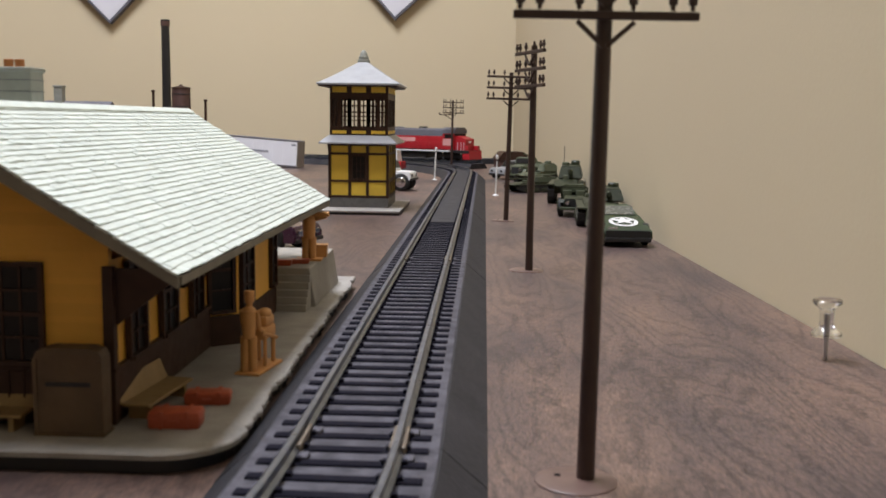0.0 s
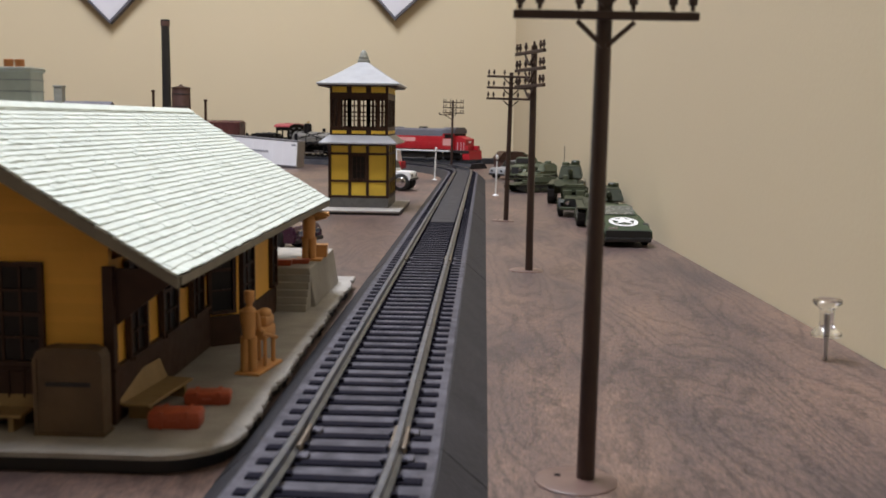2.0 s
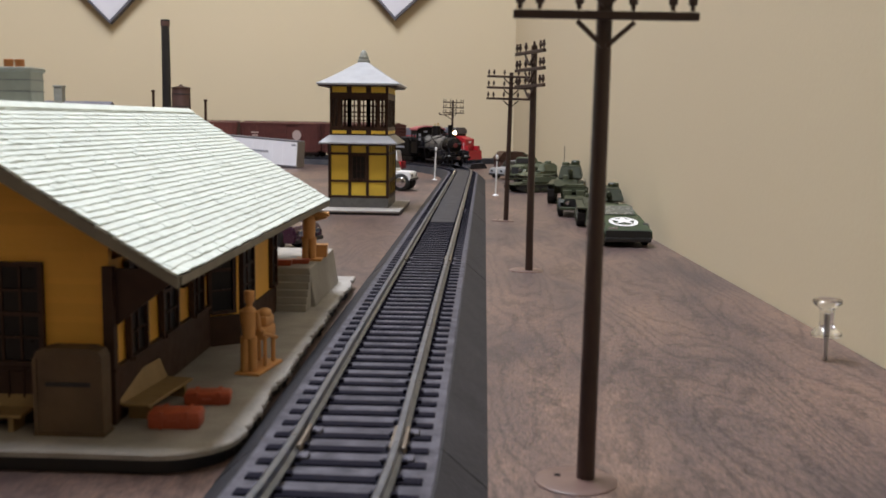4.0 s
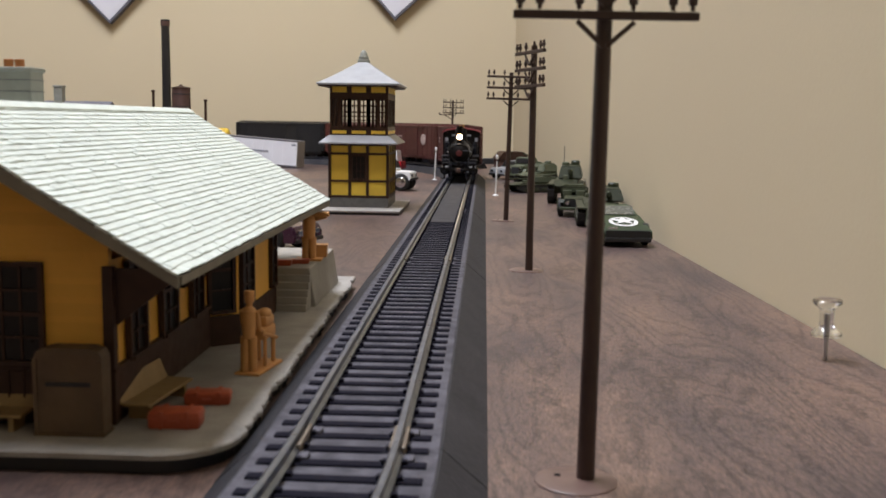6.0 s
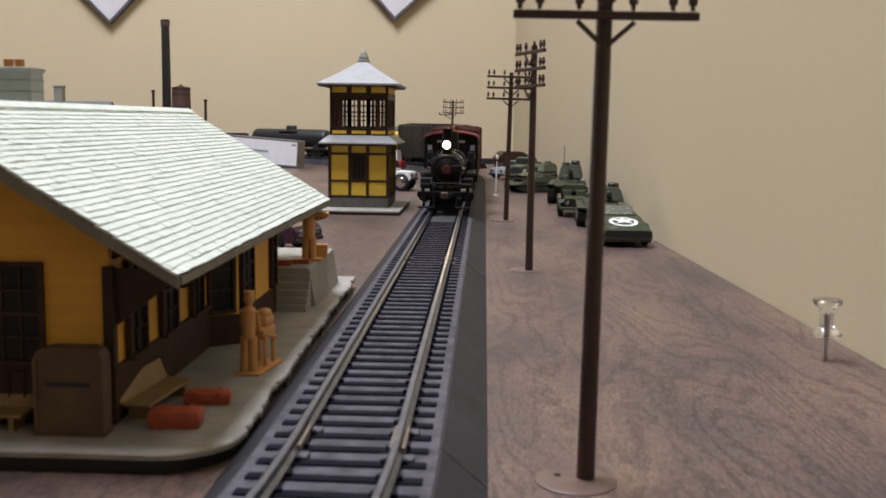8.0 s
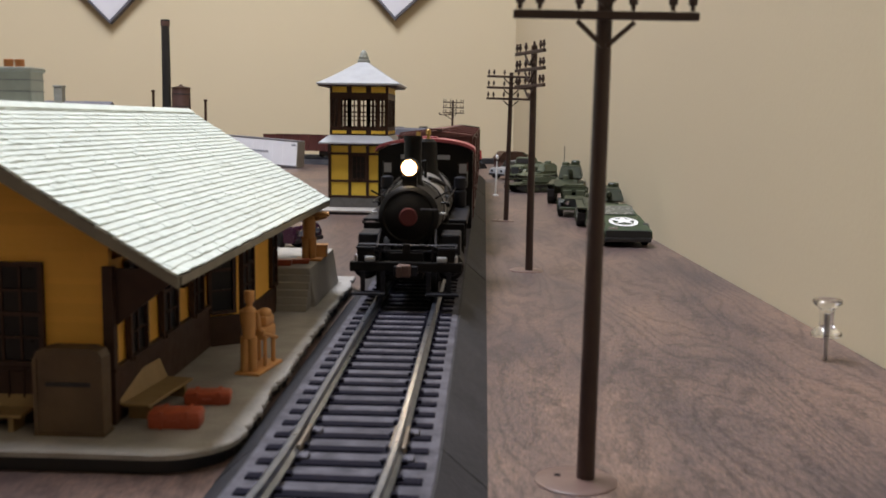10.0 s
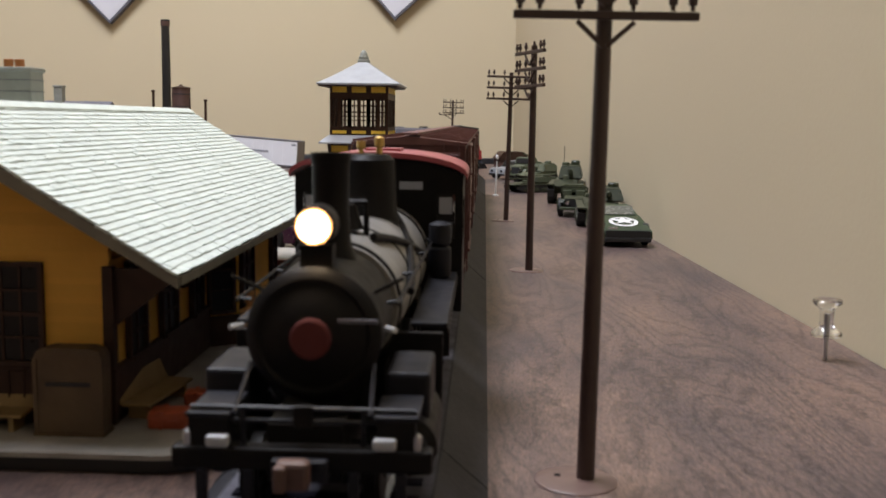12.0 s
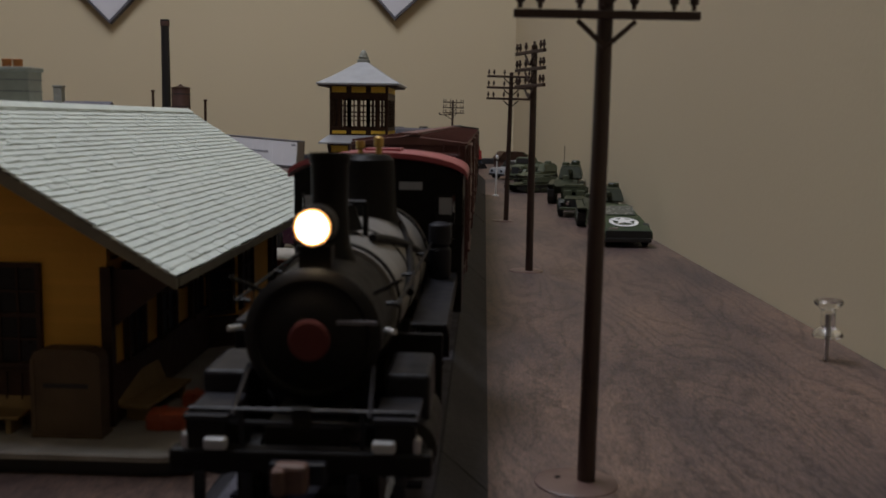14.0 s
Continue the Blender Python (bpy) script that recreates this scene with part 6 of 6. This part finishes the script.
def water_tank():
    e = thing("water_tower", pose(-0.3240, 1.0600, 0), "dark brown toy water tower with a flat lid", "water tower")
    part("tub", turned(B(), [(0.0096, 0.0560), (0.0098, 0.0700), (0.0096, 0.0940)], 24), BRICK_BROWN, e, smooth=True)
    part("lid", turned(B(), [(0.0102, 0.0940), (0.0100, 0.0950), (0.0030, 0.0965), (0.0006, 0.0985)], 24), BROWN, e, smooth=True)
    for i in range(4):
        a = radians(45 + 90 * i)
        bm = B()
        rod(bm, (0.0095 * math.cos(a), 0.0095 * math.sin(a), 0), (0.0075 * math.cos(a), 0.0075 * math.sin(a), 0.0560), 0.0011, sides=8)
        part("leg", bm, BROWN, e)
    for z in (0.062, 0.075, 0.088):
        part("hoop", turned(B(), [(0.0099, z - 0.0005), (0.0101, z), (0.0099, z + 0.0005)], 24), BLACK, e)
    for x, z, w in ((-0.001, 0.0690, 0.0050), (0.001, 0.0665, 0.0040)):
        part("lettering_bar", box(B(), x - w / 2, x + w / 2, -0.0102, -0.0099, z - 0.0007, z + 0.0007), LETTER_PANE_GREY, e, "pale lettering bar")
    return e


water_tank()


def post(x, y, z, r, label):
    e = thing("toy_post", pose(x, y, 0), label, "post", "thin posts behind the station")
    part("shaft", rod(B(), (0, 0, 0), (0, 0, z), r * 1.1, r, 10), BROWN, e, smooth=True)
    part("cap", turned(B(), [(r * 1.5, z - 0.0015), (r * 1.6, z), (r * 0.6, z + 0.0006)], 12), BROWN, e, smooth=True)
    part("foot", turned(B(), [(r * 3, 0), (r * 2.6, 0.0010)], 14), BROWN, e)
    return e


post(-0.3340, 1.0000, 0.0900, 0.0013, "thin dark post behind the station")
post(-0.2810, 1.0000, 0.0812, 0.0013, "thin brown post behind the station")


def far_workshop():
    e = thing("toy_workshop", pose(-0.4450, 1.0400, 0), "low grey toy workshop with a small chimney", "toy building")
    part("walls", box(B(), -0.0500, 0.0500, -0.0300, 0.0300, 0, 0.0560), CHIMNEY, e)
    part("roof", prism(B(), [(-0.0340, 0.0560), (0.0340, 0.0560), (0, 0.0790)], -0.0540, 0.0540, "x"), SLATE, e, "grey roof")
    ch = part("chimney", box(B(), -0.0060, 0.0030, -0.0060, 0.0030, 0.0700, 0.0945, 0.0004), CHIMNEY, e, "small grey chimney")
    part("chimney_cap", box(B(), -0.0066, 0.0036, -0.0066, 0.0036, 0.0930, 0.0950, 0.0003), CHIMNEY, ch)
    part("window", box(B(), -0.0200, -0.0080, -0.0306, -0.0300, 0.0200, 0.0380), PANE, e)
    part("door", box(B(), 0.0100, 0.0220, -0.0306, -0.0300, 0, 0.0280), BROWN, e)
    return e


far_workshop()


def trailer():
    # nose resting on the table, wheels under the raised rear end
    a, b = Vector((-0.2400, 1.3150, 0.0)), Vector((-0.4300, 1.3560, 0.0120))
    d = (b - a)
    turn = math.degrees(math.atan2(d.y, d.x))
    up = math.degrees(math.asin(d.z / d.length))
    e = thing("toy_semi_trailer", Matrix.Translation(a) @ pose(0, 0, 0, 0, 0, turn) @ pose(0, 0, 0, 0, -up, 0), "white toy semi-trailer with its nose resting on the table", "toy trailer")
    L = d.length
    part("body", box(B(), 0.0, L, 0.0, 0.0240, 0.0006, 0.0340, 0.0008), TRAILER, e)
    part("roof_edge", box(B(), -0.0004, L + 0.0004, -0.0004, 0.0244, 0.0336, 0.0350, 0.0003), SLATE, e, "grey roof edge")
    part("front_panel", box(B(), -0.0012, 0.0, 0.0, 0.0240, 0.0006, 0.0336, 0.0003), GREY, e, "grey front panel")
    part("lower_edge", box(B(), 0.0, L, 0.0243, 0.0250, 0.0006, 0.0024), SLATE, e)
    part("lettering_bar", box(B(), 0.0400, 0.0900, 0.0240, 0.0243, 0.0170, 0.0196), LETTER_PANE_GREY, e, "grey lettering bar")
    part("lettering_bar", box(B(), 0.0020, 0.0080, 0.0240, 0.0243, 0.0280, 0.0305), LETTER_PANE_GREY, e, "small grey lettering bar")
    for i in range(14):
        x = 0.006 + i * (L - 0.012) / 13
        part("side_rib", box(B(), x - 0.0003, x + 0.0003, 0.0240, 0.0242, 0.0030, 0.0330), TRAILER, e)
    for x in (L - 0.0200, L - 0.0360):
        for y in (0.0030, 0.0210):
            part("wheel", turned(B(), [(0.0040, -0.0022), (0.0045, -0.0016), (0.0045, 0.0016), (0.0040, 0.0022)], 18, Matrix.Translation((x, y, -0.0060)) @ Matrix.Rotation(radians(90), 4, "X")), RUBBER, e, smooth=True)
    return e


trailer()


# ---------------------------------------------------------------- wall prints and ceiling light
def wall_print(x, z, side, turn, label):
    """A square board hung on its corner; (x, z) is its lowest corner."""
    e = thing("wall_print", Matrix.Translation((x, WALL_Y, z)) @ Matrix.Rotation(radians(turn), 4, "Y"), label, "wall print", "prints on the wall")
    r = side / math.sqrt(2)
    # the grey border left round the sheet paints the print's shadow
    part("board", prism(B(), [(0, 0), (r, r), (0, 2 * r), (-r, r)], -0.0120, 0.0, "y"), SLATE, e, "board with a grey border standing for the print's shadow")
    f = 0.004
    part("sheet", prism(B(), [(0, f * 1.4), (r - f * 1.4, r), (0, 2 * r - f * 1.4), (-r + f * 1.4, r)], -0.0124, -0.0120, "y"), PAPER, e, "pale blank sheet")
    return e


wall_print(-0.6130, 0.2130, 0.22, 0, "pale square print hung on its corner")
wall_print(-0.1480, 0.2230, 0.22, 3, "pale square print hung on its corner, slightly turned")


def ceiling_light():
    e = thing("ceiling_light", pose(LIGHT_X, LIGHT_Y, CEIL_Z), "long white ceiling light that is switched on", "ceiling light")
    bm = B()
    for x0, x1, y0, y1 in ((-0.235, -0.21, -0.485, 0.485), (0.21, 0.235, -0.485, 0.485), (-0.21, 0.21, -0.485, -0.46), (-0.21, 0.21, 0.46, 0.485)):
        box(bm, x0, x1, y0, y1, -0.055, 0)
    part("frame", bm, WHITE, e)
    part("diffuser", box(B(), -0.209, 0.209, -0.459, 0.459, -0.03, -0.02), LIGHT_PANEL, e, "glowing diffuser")
    return e


ceiling_light()

# ---------------------------------------------------------------- many small pieces, last
TIE_MESH, JOINER_MESH = tie_mesh(), joiner_mesh()
PAD_MESH = mesh_of("joint_pad", box(B(), -0.0016, 0.0016, -0.0026, 0.0030, BED_Z, BED_Z + 0.0010, 0.0001), BALLAST_LIT)
s = S_STRAIGHT - 0.42
while s < S_NEAR + 0.16:
    ob = new("tie", TIE_MESH)
    ob.parent = main_bed
    ob.matrix_basis = rail_point(s, 0, 0)
    s += 0.00714
for y in (0.1673, 0.3959, 0.6245, 0.8531):
    for side in (-1, 1):
        ob = new("rail_joiner", JOINER_MESH)
        ob.parent = main_bed
        ob.matrix_basis = rail_point(S_NEAR - (y - NEAR_Y), side * (GAUGE / 2 + 0.0006), 0)
        for off in (-0.0068, 0.0072):
            ob = new("joint_pad", PAD_MESH)
            ob.parent = main_bed
            ob.matrix_basis = rail_point(S_NEAR - (y - NEAR_Y) + off, side * (GAUGE / 2 + 0.0006), 0)
    part("bed_joint", sweep(B(), [(u * 1.002, z + 0.0001) for u, z in BED_OUTLINE], [path(S_NEAR - (y - NEAR_Y) - 0.0002), path(S_NEAR - (y - NEAR_Y) + 0.0002)]), RUBBER, main_bed, "dark joint between track pieces")
part("track_infill", sweep(B(), [(-0.0070, BED_Z), (-0.0070, BED_Z + 0.0008), (0.0070, BED_Z + 0.0008), (0.0070, BED_Z)], stretch_of(S_STRAIGHT - 0.10, S_NEAR - (0.551 - NEAR_Y))), INFILL, main_bed, "plain dark grey plastic infill between the rails")
bm = B()
for i in range(34):
    m = rail_point(S_STRAIGHT - 0.43 - 0.00714 * 2 * i, 0, 0)
    box(bm, -0.0013, 0.0013, -TIE_HALF, TIE_HALF, BED_Z - 0.0003, BED_Z + 0.0006, 0, m)
tagged(part("far_ties", bm, TIE, main_bed), kind="stuff")


def shingles():
    """Rows of overlapping shingles on the trackside slope; the lowest rows nearest the eaves as single pieces."""
    rnd = random.Random(11)
    slope = Vector((RIDGE_X - EAVE_X, 0, RIDGE_Z - EAVE_Z))
    length = slope.length
    up = slope.normalized()
    normal = Vector((-up.z, 0, up.x)) if -up.z > 0 else Vector((up.z, 0, -up.x))
    if normal.z < 0:
        normal.negate()
    rows = 31
    step = length / rows
    turn = Matrix((( -up.x, 0, normal.x, 0), (0, 1, 0, 0), (-up.z, 0, normal.z, 0), (0, 0, 0, 1)))
    meshes = []
    for w in (0.0027, 0.0033, 0.0040):
        bm = B()
        # local x runs down the slope, y along the eaves, z outwards; thicker at the lower edge
        prism(bm, [(-step * 1.25, 0.0001), (0.0, 0.00040), (0.0, 0.00008), (-step * 1.25, -0.0003)], -w / 2 + 0.00001, w / 2 - 0.00001, "y")
        meshes.append((w, mesh_of("shingle", bm, CREAM)))
    rest = B()
    made = 0
    for row in range(rows):
        y = EY0 - rnd.uniform(0, 0.003)
        base = Vector((EAVE_X, 0, EAVE_Z)) + up * (row * step - 0.0006)
        while y < EY1:
            w, me = meshes[rnd.randrange(3)]
            y0, y1 = max(y, EY0 - 0.0004), min(y + w, EY1 + 0.0004)
            if y1 - y0 > 0.0006:
                at = Matrix.Translation(base + Vector((0, (y0 + y1) / 2, 0)) + normal * rnd.choice((0, 0, 0, 0.00003, 0.00010)) + up * rnd.choice((0, 0, 0, 0.00016, -0.00008))) @ turn
                if y1 - y0 > w - 1e-6 and y1 < 0.2300 and made < 300:
                    ob = new("shingle", me)
                    ob.parent = station_ob
                    ob.matrix_basis = at
                    made += 1
                else:
                    half = (y1 - y0) / 2 - 0.00001
                    lo = [rest.verts.new(at @ Vector((u, -half, v))) for u, v in ((-step * 1.25, 0.0001), (0.0, 0.00040), (0.0, 0.00008), (-step * 1.25, -0.0003))]
                    hi = [rest.verts.new(at @ Vector((u, half, v))) for u, v in ((-step * 1.25, 0.0001), (0.0, 0.00040), (0.0, 0.00008), (-step * 1.25, -0.0003))]
                    for i in range(4):
                        rest.faces.new((lo[i], lo[(i + 1) % 4], hi[(i + 1) % 4], hi[i]))
                    rest.faces.new(list(reversed(lo)))
                    rest.faces.new(hi)
            y += w
    tagged(part("shingle_field", rest, CREAM, station_ob), kind="stuff")
    # the slope away from the track
    bm = B()
    for row in range(rows):
        base = Vector((2 * RIDGE_X - EAVE_X, 0, EAVE_Z)) + Vector((-up.x, 0, up.z)) * (row * step)
        tip = base + Vector((-up.x, 0, up.z)) * step * 1.2
        prism(bm, [(base.x, base.z - 0.0004), (base.x, base.z + 0.0006), (tip.x, tip.z), (tip.x, tip.z - 0.0006)], EY0, EY1, "y")
    tagged(part("rear_shingles", bm, CREAM, station_ob), kind="stuff")


shingles()

# ---------------------------------------------------------------- movement
# seconds, metres along the line of the locomotive's front beam
FRONT_KEYS = [(0.0, 1.556), (0.8, 1.669), (1.5, 1.768), (3.0, 1.977), (5.3, 2.292), (6.5, 2.474), (8.2, 2.731), (10.3, 3.043), (10.7, 3.101), (11.0, 3.139),
              (11.2, 3.160), (11.3, 3.166), (11.4, 3.168), (11.5, 3.1685), (14.0, 3.1685)]


def front_at(t):
    """Smooth (monotone cubic) between the keys."""
    ts, ss = [k[0] for k in FRONT_KEYS], [k[1] for k in FRONT_KEYS]
    n = len(ts)
    slope = [(ss[i + 1] - ss[i]) / (ts[i + 1] - ts[i]) for i in range(n - 1)]
    tan = [slope[0]] + [0.0 if slope[i - 1] * slope[i] <= 0 else 2 * slope[i - 1] * slope[i] / (slope[i - 1] + slope[i]) for i in range(1, n - 1)] + [slope[-1]]
    i = max(0, min(n - 2, next((k for k in range(n - 1) if t <= ts[k + 1]), n - 2)))
    h = ts[i + 1] - ts[i]
    u = (t - ts[i]) / h
    return ((2 * u ** 3 - 3 * u ** 2 + 1) * ss[i] + (u ** 3 - 2 * u ** 2 + u) * h * tan[i] + (-2 * u ** 3 + 3 * u ** 2) * ss[i + 1] + (u ** 3 - u ** 2) * h * tan[i + 1])


def vehicle_pose(middle, fore, aft):
    """A vehicle rides on two points of the line, ahead of its middle and behind it."""
    a, b = path(middle + fore)[0], path(middle - aft)[0]
    d = (a - b).normalized()
    c = a - d * fore
    return Matrix.Translation((c.x, c.y, RAIL_Z)) @ Matrix.Rotation(math.atan2(d.y, d.x), 4, "Z")


def motions():
    gap = 0.0
    for ob, ahead, pitch, fore, aft in train:
        walk(ob, [(i / 10, vehicle_pose(front_at(i / 10) - gap - ahead, fore, aft)) for i in range(141)])
        gap += pitch
    for ob, radius in rolling:
        base = ob.matrix_basis.copy()
        times = [i / 20 for i in range(231)] + [14.0]
        walk(ob, [(t, base @ Matrix.Rotation((front_at(t) - front_at(0)) / radius, 4, "Y")) for t in times])


motions()
